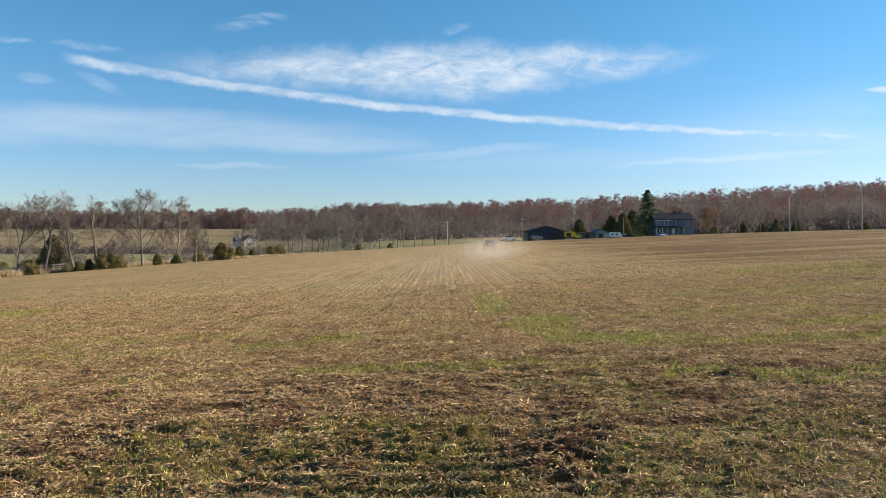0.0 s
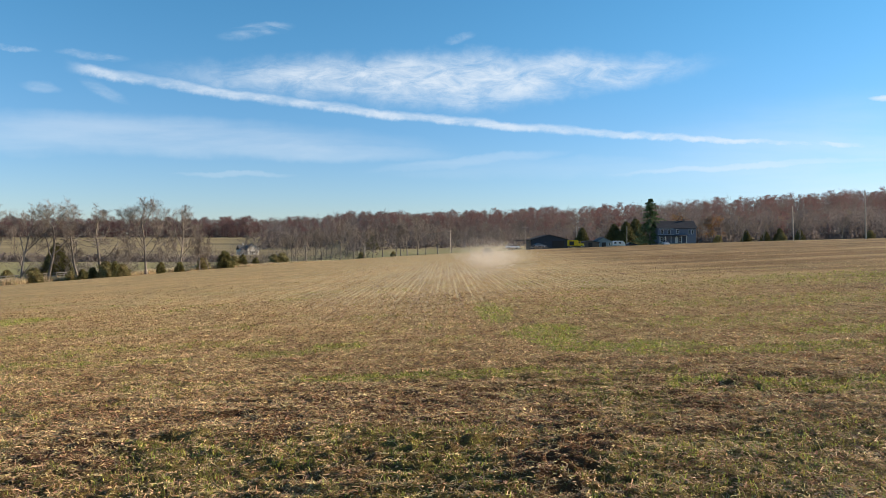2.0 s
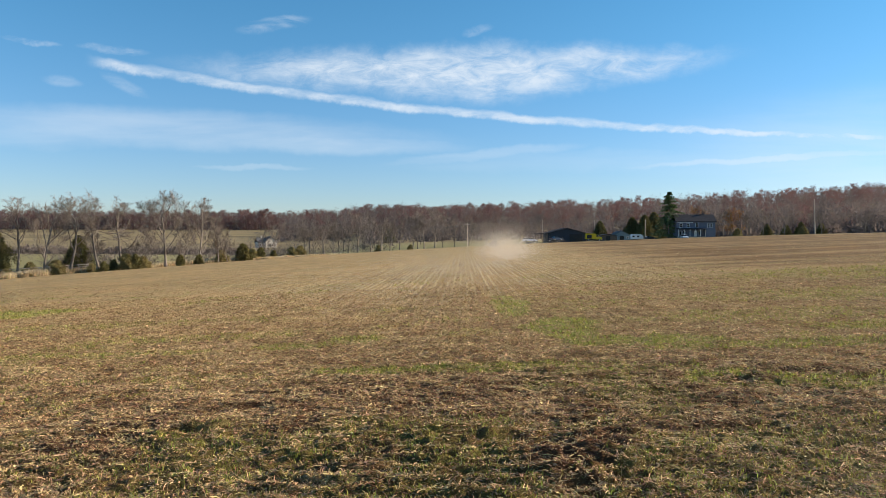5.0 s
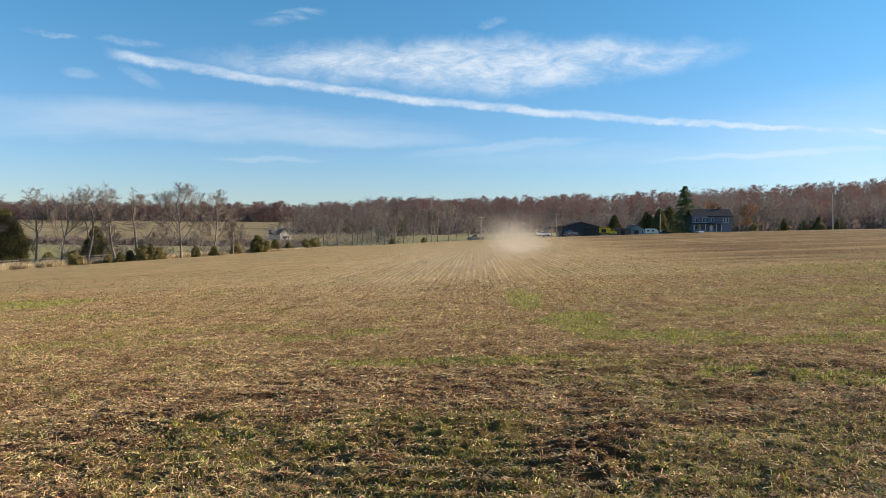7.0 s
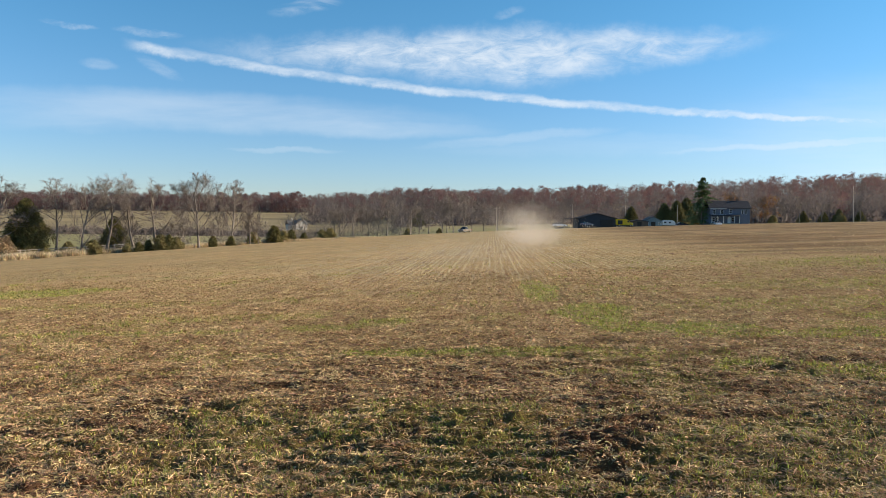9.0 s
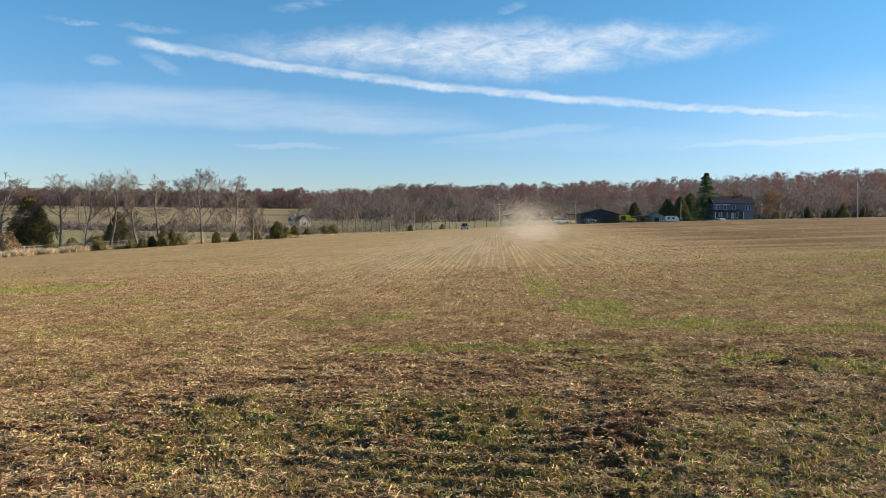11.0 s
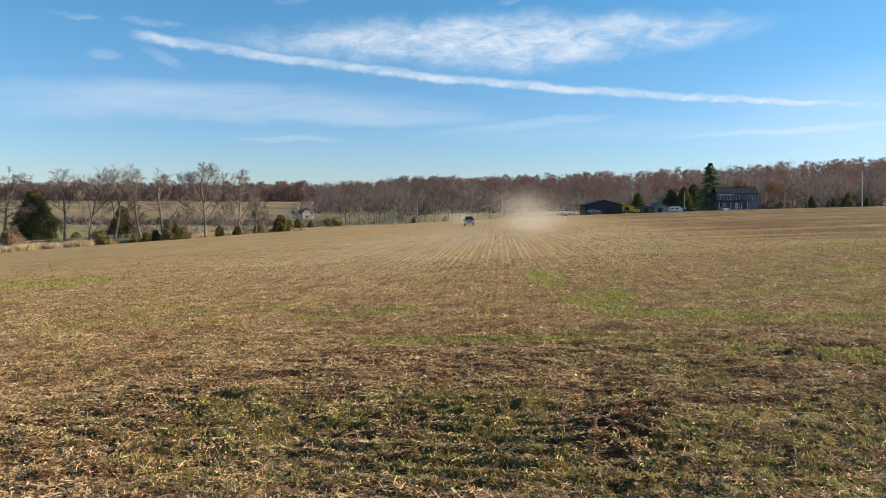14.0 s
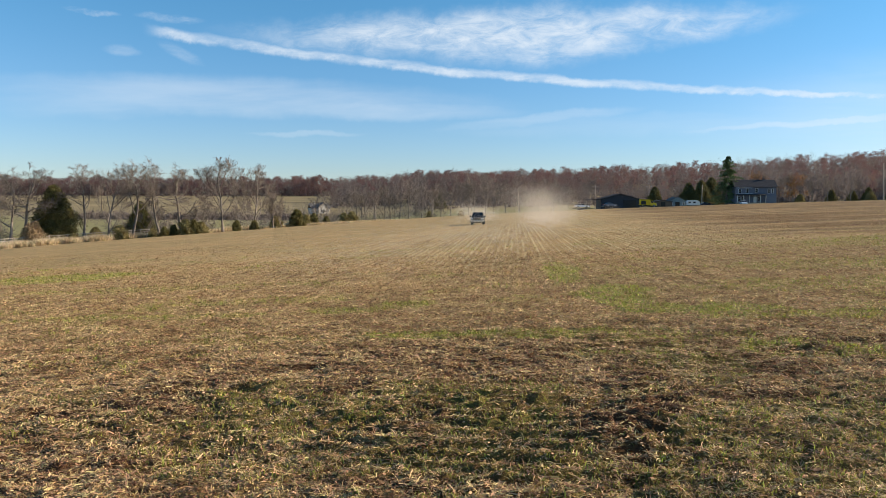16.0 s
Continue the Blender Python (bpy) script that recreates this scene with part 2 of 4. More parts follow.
def smooth(v, lo, hi):
    t = np.clip((np.asarray(v, dtype=float) - lo) / (hi - lo), 0, 1)
    return t * t * (3 - 2 * t)


# ---- the lie of the land ----
EDGE_U = (-0.9, -0.63, -0.47, -0.27, -0.115, 0.013, 0.13, 0.33, 0.49, 0.63, 0.9)
EDGE_D = (115, 138, 155, 184, 214, 242, 258, 240, 205, 172, 140)


def field(x, y):
    """The tilted plane of the field."""
    xl = np.clip(x, -150, 220)
    return 0.043 * xl - 0.0002 * np.minimum(xl, 0) ** 2 - 0.0065 * np.clip(y, -60, 400)


def land(x, y):
    x, y = np.asarray(x, dtype=float), np.asarray(y, dtype=float)
    d = np.maximum(y, np.hypot(x, y) * 0.66)
    u = np.clip(x / np.maximum(d, 1), -1.1, 1.1)
    edge = np.interp(u, EDGE_U, EDGE_D)
    left = np.interp(d, (100, 150, 230, 280, 400, 700, 1000, 3000), (-6, -6, -5.3, -5.8, -3.2, 6.2, 12, 25))
    at_edge = field(u * edge, edge)
    ridge = 13.0 + 23 * np.clip(u / 0.63, 0, 1.5) ** 1.2
    rise = 1.9 * smooth(d, edge + 6, 320) * smooth(u, 0.17, 0.09)
    right = at_edge - 0.9 + rise + (ridge - at_edge + 0.9 - rise) * smooth(d, 330, 680)
    far = left + (right - left) * smooth(u, -0.26, -0.09)
    z = field(x, y)
    return z + (far - z) * smooth(d - edge, 0, 34)


def stand(u, d, sink=0.0):
    """A point on the land at the depth d and the bearing u (sideways metres per metre of depth)."""
    return Vector((u * d, d, float(land(u * d, d)) - sink))


# patches where young grass shows: (x, y, half width, half depth, amount)
GREEN = ((-0.1, 14.7, 3.0, 0.5, 1.0), (1.9, 27.5, 0.7, 4.5, 0.9), (3.0, 21.0, 1.1, 2.4, 1.0), (4.6, 17.6, 1.7, 1.0, 1.0), (8.0, 16.4, 3.6, 0.6, 0.9), (5.2, 12.8, 1.5, 0.8, 0.9), (7.6, 12.2, 1.6, 0.7, 0.8),
         (3.2, 14.0, 1.6, 0.4, 0.6), (-22.4, 33.2, 3.8, 2.6, 1.0), (-8.6, 21.2, 3.6, 0.8, 0.5), (-10.5, 18.4, 4.0, 0.6, 0.6), (-3.0, 19.6, 0.8, 0.8, 0.8), (-4.4, 18.8, 1.0, 0.6, 0.7), (13, 19, 4, 1.0, 0.7), (-15, 26, 5, 1.0, 0.4),
         (-2.6, 9.0, 1.6, 1.0, 0.9), (-4.0, 8.2, 1.2, 0.9, 0.75), (-0.4, 9.6, 1.8, 0.8, 0.75), (0.4, 7.3, 1.6, 0.7, 0.85), (-2.4, 7.2, 1.8, 0.5, 0.7), (3.5, 7.9, 1.6, 1.4, 0.9), (4.9, 9.6, 1.2, 0.9, 0.7),
         (-5.6, 8.6, 1.2, 0.7, 0.5), (2.2, 7.0, 1.0, 0.5, 0.7), (9.5, 22, 4, 1.5, 0.45), (14, 28, 6, 2.5, 0.4), (22, 40, 9, 5, 0.35), (-6.5, 14.6, 2.2, 0.4, 0.5))
# hollows trodden or turned up by tyres: (x, y, half width, half depth, depth)
HOLLOWS = ((-4.05, 10.3, 0.36, 0.16, 0.16), (-3.55, 11.8, 0.38, 0.18, 0.15), (-5.7, 9.6, 0.4, 0.14, 0.12), (-4.9, 10.6, 0.5, 0.12, 0.10), (1.45, 8.35, 0.28, 0.26, 0.17),
           (1.25, 7.55, 0.22, 0.3, 0.17), (1.72, 9.0, 0.3, 0.2, 0.12), (0.55, 9.55, 0.5, 0.12, 0.10), (2.6, 15.6, 0.5, 0.3, 0.10), (3.3, 11.9, 0.5, 0.2, 0.08), (0.95, 25.5, 0.25, 2.4, 0.035),
           (-2.9, 12.7, 0.5, 0.2, 0.1), (-6.6, 9.2, 0.35, 0.12, 0.10), (4.9, 12.6, 0.5, 0.2, 0.09), (2.2, 13.1, 0.6, 0.22, 0.09), (6.0, 13.2, 0.7, 0.25, 0.09), (-1.2, 8.3, 0.5, 0.12, 0.09))


def green_at(x, y):
    wob = fbm(x * 1.1, y * 1.1, 40, 4)
    g = np.zeros_like(x)
    for cx, cy, rx, ry, a in GREEN:
        r = ((x - cx) / rx) ** 2 + ((y - cy) / ry) ** 2
        g = np.maximum(g, a * smooth(1.45 - r + 1.2 * wob, 0.0, 0.8))
    for cx, cy, rx, ry, _ in HOLLOWS:
        g = g * (1 - 0.8 * smooth(2.2 - ((x - cx) / rx) ** 2 - ((y - cy) / ry) ** 2, 0, 1))
    g = g * (0.52 + 0.48 * smooth(y, 10, 13))
    g = np.maximum(g, 0.5 * smooth(fbm(x * 0.35, y * 0.5, 71, 4) + 0.5 * fbm(x * 2, y * 2, 75, 2), 0.16, 0.6))
    return g


def bare_at(x, y):
    b = smooth(fbm(x * 0.4, y * 0.55, 90, 4), -0.1, 0.4)
    for cx, cy, rx, ry in ((2.6, 12.2, 2.6, 1.6), (-5.6, 9.3, 1.6, 1.0), (-4.5, 7.6, 2.5, 0.8), (0.5, 7.2, 3.0, 0.5), (-1.0, 12.5, 3.2, 1.4), (1.5, 9.2, 0.9, 2.2), (0.5, 17, 3, 1)):
        b = np.maximum(b, smooth(1.3 - ((x - cx) / rx) ** 2 - ((y - cy) / ry) ** 2 + fbm(x, y, 95, 3), 0, 1))
    return b


def tone_at(x, y):
    """Amount by which the field's right part lies darker, with bands along the drills."""
    t = smooth(x - 0.10 * y + 6 * fbm(x * 0.03, y * 0.03, 51, 3), -2, 22) * smooth(y, 14, 34)
    return np.clip(t * (0.75 + 0.9 * fbm(x * 0.05, y * 0.35, 55, 3)), 0, 1)


def relief(x, y):
    """Clods, furrows and hollows of the near field."""
    near = 0.35 * smooth(y, 55, 20) + 0.65 * smooth(y, 22, 9)
    z = (0.05 * fbm(x * 0.9, y * 1.5, 5, 3) + 0.055 * fbm(x * 9, y * 11, 15, 2) + 0.075 * fbm(x * 3.4, y * 5.6, 11, 4) * (0.65 + 0.35 * bare_at(x, y))) * near
    # cross ridges pressed by tyre lugs
    band = smooth(1.4 - ((x + 0.7) / 1.7) ** 2 - ((y - 8.5) / 1.7) ** 2 + 0.8 * fbm(x, y, 27, 3), 0, 1)
    band = np.maximum(band, smooth(1.3 - ((x + 4.7) / 1.7) ** 2 - ((y - 10.4) / 1.3) ** 2, 0, 1) * 0.4)
    band = np.maximum(band, smooth(1.4 - ((x - 1.6 - 0.2 * (y - 8)) / 0.5) ** 2 - ((y - 8.8) / 2.6) ** 2, 0, 1) * 0.9)
    z = z + band * 0.05 * np.sin((y + 0.12 * x + 0.25 * fbm(x * 1.4, y * 1.4, 21, 2)) * 2 * math.pi / 0.37)
    for cx, cy, rx, ry, dp in HOLLOWS:
        r = ((x - cx) / rx) ** 2 + ((y - cy) / ry) ** 2 + 1.2 * fbm(x * 3, y * 3, 31, 3)
        z = z - 0.42 * dp * smooth(1.3 - r, 0, 1) + 0.25 * dp * smooth(1.6 - ((x - cx) / rx / 1.5) ** 2 - ((y - cy - 1.3 * ry) / ry / 1.2) ** 2, 0, 1)
    # a pair of tyre ruts that cross at a slant
    for k in (-0.22, 0.02, 0.27):
        w = (x - 1.45 - k) + 0.62 * (y - 8.25) + 0.08 * fbm(x * 3, y * 3, 29, 2)
        z = z - 0.085 * smooth(1 - (w / 0.085) ** 2, 0, 1) * smooth(1 - ((y - 8.25 + 0.5 * k) / 0.55) ** 2, 0, 0.6)
    z = z + 0.011 * np.cos((x + 500.02) * 2 * math.pi / 0.385) * smooth(y, 16, 30) * smooth(y, 120, 60)
    return z


def make_ground():
    inner = np.radians(np.linspace(-43, 41, 500))
    outer = np.radians(np.linspace(42, 318, 70))[1:-1]
    ang = np.concatenate([inner, outer])
    rad = np.concatenate([[0.0], np.geomspace(1.2, 5.2, 16)[:-1], np.geomspace(5.2, 60, 290)[:-1], np.geomspace(60, 900, 130)[:-1], np.geomspace(900, 4200, 14)])
    R, A = np.meshgrid(rad, ang, indexing="ij")
    x, y = R * np.sin(A), R * np.cos(A)
    z = land(x, y) + relief(x, y) * smooth(R, 0.5, 5)
    n, k = R.shape
    i, j = np.meshgrid(np.arange(n - 1), np.arange(k), indexing="ij")
    a, b = i * k + j, i * k + (j + 1) % k
    faces = np.stack([a, b, b + k, a + k], -1).reshape(-1, 4)
    me = mesh_of("ground", np.stack([x, y, z], -1).reshape(-1, 3), faces, [GROUND], smooth=True)
    xf, yf = x.ravel(), y.ravel()
    d = np.maximum(yf, np.hypot(xf, yf) * 0.66)
    edge = np.interp(xf / np.maximum(d, 1), EDGE_U, EDGE_D)
    for name, v in (("green", green_at(xf, yf) * smooth(yf, 70, 35)), ("bare", bare_at(xf, yf) * smooth(yf, 17, 10)),
                    ("outside", smooth(d - edge + 8 * fbm(xf * 0.1, yf * 0.1, 3, 3), -1, 5)), ("meadow", smooth(d, 330, 280)), ("tone", tone_at(xf, yf))):
        me.attributes.new(name, "FLOAT", "POINT").data.foreach_set("value", v.astype(np.float32))
    return tagged(new("ground", me), "harvested crop field with straw stubble, brown soil and green regrowth", "field", kind="structure")


make_ground()


# ---- straw and grass on the field ----
def scatter(rng, count, y0, y1, power):
    """Points on the field, denser towards the near side."""
    y = y0 * (y1 / y0) ** (rng.random(count) ** power)
    return rng.uniform(-0.80, 0.68, count) * (y + 2), y


def make_straw(rng):
    x, y = scatter(rng, 230000, 5.9, 62, 1.2)
    nx, ny = scatter(rng, 260000, 6.2, 17, 1.0)
    fx, fy = scatter(rng, 300000, 11, 40, 1.0)
    x, y = np.concatenate([x, nx, fx]), np.concatenate([y, ny, fy])
    keep = rng.random(len(x)) < np.minimum((0.98 - 0.30 * bare_at(x, y) * smooth(y, 17, 10) - 0.55 * green_at(x, y)) * (1 - 0.35 * smooth(y, 30, 55)) * (1 - 0.75 * tone_at(x, y)) * (0.72 + 0.28 * smooth(y, 8, 11)), np.where(y < np.interp(x / y, EDGE_U, EDGE_D) - 2, 1, 0))
    x, y = x[keep], y[keep]
    # stubble standing in the drilled rows
    m = 85000
    ry = 20 * (110 / 20) ** rng.random(m)
    rx = np.round(rng.uniform(-0.5, 0.5, m) * ry / 0.385) * 0.385 - 0.02 + rng.normal(0, 0.03, m)
    ok = (vnoise(rx * 2.6, ry * 0.10, 61) > -0.12) & (rng.random(m) < smooth(np.abs(rx), 24, 6) + 0.25)
    row = np.concatenate([np.zeros(len(x), bool), np.ones(ok.sum(), bool)])
    x, y = np.concatenate([x, rx[ok]]), np.concatenate([y, ry[ok]])
    z = land(x, y) + relief(x, y)
    n = len(x)
    a = np.where(row, math.pi / 2 + rng.normal(0, 0.35, n), rng.uniform(0, 2 * math.pi, n))
    chaff = (rng.random(n) < 0.35) & ~row
    ln = np.where(chaff, rng.uniform(0.014, 0.04, n), rng.uniform(0.025, 0.095, n)) * (1 + y / 60) * np.where(rng.random(n) < 0.07, 1.8, 1)
    wd = np.where(chaff, rng.uniform(0.0035, 0.0085, n), rng.uniform(0.0012, 0.0036, n)) * (1 + y / 26)
    tilt = np.abs(rng.normal(0, 0.34, n)) + np.where(rng.random(n) < 0.05, 0.8, 0)
    dx, dy = np.cos(a) * np.cos(tilt), np.sin(a) * np.cos(tilt)
    sx, sy = -np.sin(a) * wd, np.cos(a) * wd
    roll = rng.normal(0, 0.7, n) * wd
    p = np.stack([x, y, z + rng.uniform(0.0, 0.02, n)], -1)
    mid = p + np.stack([dx, dy, np.sin(tilt)], -1) * (ln * 0.5)[:, None] + np.stack([0 * ln, 0 * ln, ln * 0.04], -1)
    end = p + np.stack([dx, dy, np.sin(tilt) * 0.7], -1) * ln[:, None]
    s = np.stack([sx, sy, roll], -1)
    v = np.stack([p - s, p + s, mid - s, mid + s, end - s * 0.7, end + s * 0.7], 1).reshape(-1, 3)
    o = np.arange(n)[:, None] * 6
    close = (y < 8.5) & ~chaff
    f = np.concatenate([o[close] + [0, 1, 3, 2], o[close] + [2, 3, 5, 4], o[~close] + [0, 1, 5, 4]])
    ob = new("straw_litter", mesh_of("straw_litter", v, f, [STRAW]))
    tagged(ob, "dry tan straw and stubble scattered over the field", "straw", kind="stuff")


def blades(rng, x, y, z, ln, wd, lean, mat, name):
    n = len(x)
    a, b = rng.uniform(0, 2 * math.pi, n), rng.uniform(0, 2 * math.pi, n)
    t = np.abs(rng.normal(0, lean, n))
    p = np.stack([x, y, z - 0.01], -1)
    s = np.stack([np.cos(b) * wd, np.sin(b) * wd, 0 * wd], -1)
    mid = p + np.stack([np.cos(a) * np.sin(t), np.sin(a) * np.sin(t), np.cos(t)], -1) * (ln * 0.6)[:, None]
    end = mid + np.stack([np.cos(a) * np.sin(t + 0.5), np.sin(a) * np.sin(t + 0.5), np.cos(t + 0.5)], -1) * (ln * 0.5)[:, None]
    v = np.stack([p - s, p + s, mid + s * 0.7, mid - s * 0.7, end], 1).reshape(-1, 3)
    o = np.arange(n)[:, None] * 5
    f = np.concatenate([o + [0, 1, 2], o + [0, 2, 3], o + [3, 2, 4]], 0)
    return new(name, mesh_of(name, v, f, [mat]))


def make_regrowth(rng):
    x, y = scatter(rng, 420000, 5.6, 46, 1.1)
    keep = rng.random(len(x)) < (0.75 + 0.45 * smooth(y, 10, 14)) * green_at(x, y) ** 1.2 * smooth(vnoise(x * 5, y * 5, 8), -0.35, 0.35)
    x, y = x[keep][:170000], y[keep][:170000]
    n = len(x)
    ob = blades(rng, x, y, land(x, y) + relief(x, y), rng.uniform(0.025, 0.085, n) * (1 + y / 60), rng.uniform(0.002, 0.005, n) * (1 + y / 9), 0.6, BLADE, "grass_regrowth")
    tagged(ob, "short green volunteer grass between the straw", "grass", kind="stuff")


def make_tall_grass(rng):
    n = 52000
    u = rng.uniform(-0.8, -0.16, n)
    e = np.interp(u, EDGE_U, EDGE_D)
    wid = np.interp(u, (-0.8, -0.6, -0.45, -0.3, -0.16), (11, 9, 7, 5, 0.6))
    d = e + 0.5 + rng.random(n) ** 1.2 * wid + 1.5 * fbm(u * 60, u * 0, 17, 3)
    x, y = u * d, d
    ln = rng.uniform(0.45, 1.45, n) * np.interp(u, (-0.8, -0.55, -0.3, -0.16), (1.15, 1.0, 0.75, 0.12)) * (0.8 + 0.6 * (fbm(x * 0.5, y * 0.5, 23, 3) + 0.3))
    ob = blades(rng, x, y, land(x, y), ln, rng.uniform(0.03, 0.065, n), 0.42, DRYGRASS, "tall_grass")
    tagged(ob, "tall dry tan grass along the field margin", "grass", kind="stuff")


RNG = np.random.default_rng(7)
make_straw(RNG)
make_regrowth(RNG)
make_tall_grass(RNG)


# ---- trees ----
def tube(path, radii, sides):
    """Vertices and quads of a tapered tube along a path."""
    path, k = np.asarray(path, dtype=float), sides
    tan = np.gradient(path, axis=0)
    tan /= np.linalg.norm(tan, axis=1)[:, None] + 1e-9
    ref = np.array([0.31, 0.95, 0.05])
    s = np.cross(tan, ref); s /= np.linalg.norm(s, axis=1)[:, None] + 1e-9
    t = np.cross(tan, s)
    a = np.arange(k) * 2 * math.pi / k
    v = path[:, None] + (np.cos(a)[None, :, None] * s[:, None] + np.sin(a)[None, :, None] * t[:, None]) * np.asarray(radii)[:, None, None]
    i, j = np.meshgrid(np.arange(len(path) - 1), np.arange(k), indexing="ij")
    p, q = i * k + j, i * k + (j + 1) % k
    return v.reshape(-1, 3), np.stack([p, q, q + k, p + k], -1).reshape(-1, 4)


class Soup:
    """Collects pieces of quad mesh."""

    def __init__(self):
        self.v, self.f, self.n = [], [], 0

    def add(self, v, f):
        self.v.append(v); self.f.append(f + self.n); self.n += len(v)

    def arrays(self):
        return np.concatenate(self.v), np.concatenate(self.f)


def bare_tree(name, label, rng, height, trunk_r, fork=0.35, limbs=5, spread=0.65, curl=0.25, fine=1.0, bend=0.06, top=0.5, thick=0.024):
    """A leafless tree: a trunk, forking limbs, and a crown of twigs."""
    wood, twigs = Soup(), Soup()

    def grow(p, way, length, r, level):
        steps = 7 if level == 0 else 5 if level < 3 else 3 if level == 3 else 1
        pts, ways = [p], []
        w = way / np.linalg.norm(way)
        for _ in range(steps):
            w = w + rng.normal(0, bend if level == 0 else curl, 3) + np.array([0, 0, 0.05 if level else 0.02])
            w = w / np.linalg.norm(w)
            pts.append(pts[-1] + w * length / steps); ways.append(w)
        end_r = r * (top if level == 0 else 0.42)
        radii = np.linspace(r, end_r, steps + 1)
        if level == 0:
            radii[0] *= 1.35
        (wood if level < 3 else twigs).add(*tube(pts, np.maximum(radii, thick * (1.0 if level < 4 else 0.62)), 7 if level == 0 else 5 if level < 2 else 3))
        if level == 4:
            return
        count = {0: limbs, 1: 5, 2: 6, 3: 5}[level]
        if level >= 2:
            count = max(2, round(count * fine))
        for i in range(count):
            f = (fork + (1 - fork) * (i + rng.random() * 0.6) / count) if level == 0 else 0.38 + 0.62 * (i + rng.random()) / count
            s = min(steps - 1, int(f * steps))
            base = pts[s] + (pts[s + 1] - pts[s]) * (f * steps - s if s < steps else 0)
            a = rng.uniform(0, 2 * math.pi) if level else i * 2.4 + rng.uniform(-0.5, 0.5)
            side = np.array([math.cos(a), math.sin(a), rng.uniform(-0.15, 0.35)])
            out = ways[s] * (1 - spread) + side * spread * (1 if level else 1.0)
            scale = (1.1 - 0.5 * f) if level == 0 else (0.95 - 0.35 * f)
            grow(base, out, length * scale * (rng.uniform(0.62, 0.92) if level == 0 else rng.uniform(0.5, 0.78) if level == 1 else rng.uniform(0.55, 0.85)), radii[s] * rng.uniform(0.45, 0.62), level + 1)
        if level:
            return
        grow(pts[-1], ways[-1] + rng.normal(0, 0.15, 3), length * 0.45, radii[-1], 1)
        grow(pts[-1], ways[-1] + rng.normal(0, 0.5, 3), length * 0.42, radii[-1] * 0.8, 1)

    grow(np.zeros(3), np.array([rng.normal(0, 0.05), rng.normal(0, 0.05), 1.0]), height * 0.66, trunk_r, 0)
    v1, f1 = wood.arrays()
    v2, f2 = twigs.arrays()
    tall = max(v1[:, 2].max(), v2[:, 2].max())
    k = height / tall
    tree = new(name)
    for part_name, v, f, m in (("trunk", v1, f1, BARK), ("crown", v2, f2, TWIG)):
        ob = new(part_name, mesh_of(part_name, v * [k, k, k], f, [m], smooth=True))
        ob.parent = tree
    return tagged(tree, label, "tree")


def leaf_cloud(rng, centre, size, count, leaf, shape=1.0):
    """Small leaf-shaped triangles filling an uneven ellipsoid."""
    d = rng.normal(0, 1, (count, 3)); d /= np.linalg.norm(d, axis=1)[:, None]
    r = rng.random(count) ** (0.4 / shape)
    p = np.asarray(centre) + d * r[:, None] * np.asarray(size)
    a, b = rng.uniform(-1.4, 1.4, (2, count, 3)) * np.asarray(leaf)
    return np.stack([p - a * 0.5, p + b * 0.5, p + a * 0.5 - b * 0.3], 1).reshape(-1, 3)


def evergreen(name, label, rng, height, width, kind="cedar", mat=None):
    """An evergreen: a trunk and boughs clad in sprays of foliage."""
    pts = []
    if kind == "pine":
        tiers = 26
        for i in range(tiers):
            f = i / tiers
            z = height * (0.05 + 0.94 * f)
            reach = width * 0.5 * (1 - f) ** 0.8 * rng.uniform(0.7, 1.15) + 0.12
            for j in range(7):
                a = rng.uniform(0, 2 * math.pi)
                rr = reach * rng.uniform(0.55, 1.1)
                for s in np.linspace(0.25, 1, 5):
                    c = np.array([math.cos(a) * rr * s, math.sin(a) * rr * s, z + 0.25 * rr * s * (0.6 - s) + rng.normal(0, 0.1)])
                    pts.append(leaf_cloud(rng, c, (0.6 - 0.35 * f, 0.6 - 0.35 * f, 0.28), 26, (0.32, 0.32, 0.18)))
    else:
        for i in range(520 if kind == "cedar" else 60):
            f = rng.random() ** 1.15
            z = height * (0.03 + 0.92 * f)
            reach = width * 0.5 * ((0.55 + 0.45 * smooth(f, 0, 0.2)) * (1 - f) ** 0.72 if kind == "cedar" else (1 - 0.75 * f * f)) * rng.uniform(0.75, 1.1)
            a = rng.uniform(0, 2 * math.pi)
            rr = reach * rng.random() ** 0.45
            s = (0.105 if kind == "cedar" else 0.20) * width
            pts.append(leaf_cloud(rng, (math.cos(a) * rr, math.sin(a) * rr, z), (s * 0.7, s * 0.7, s * 0.8), 110 if kind == "cedar" else 120, (0.05 * s + (0.15 if kind == "cedar" else 0.11),) * 3))
    v = np.concatenate(pts)
    v[:, 2] = np.maximum(v[:, 2], 0.05)
    tree = new(name)
    crown = new("crown", mesh_of("crown", v, np.arange(len(v)).reshape(-1, 3), [mat or CEDAR]))
    tv, tf = tube([(0, 0, -0.2), (0.03, 0, height * 0.4), (0, 0.02, height * 0.92)], [height * 0.022, height * 0.016, 0.02], 7)
    trunk = new("trunk", mesh_of("trunk", tv, tf, [BARK], smooth=True))
    crown.parent = trunk.parent = tree
    return tagged(tree, label, "tree" if kind != "bush" else "bush")


def put(ob, u, d, turn=0.0, sink=0.05, scale=1.0):
    p = stand(u, d, sink)
    ob.matrix_basis = Matrix.Translation(p) @ pose(0, 0, 0, 0, 0, turn) @ Matrix.Diagonal((scale, scale, scale, 1))
    return ob


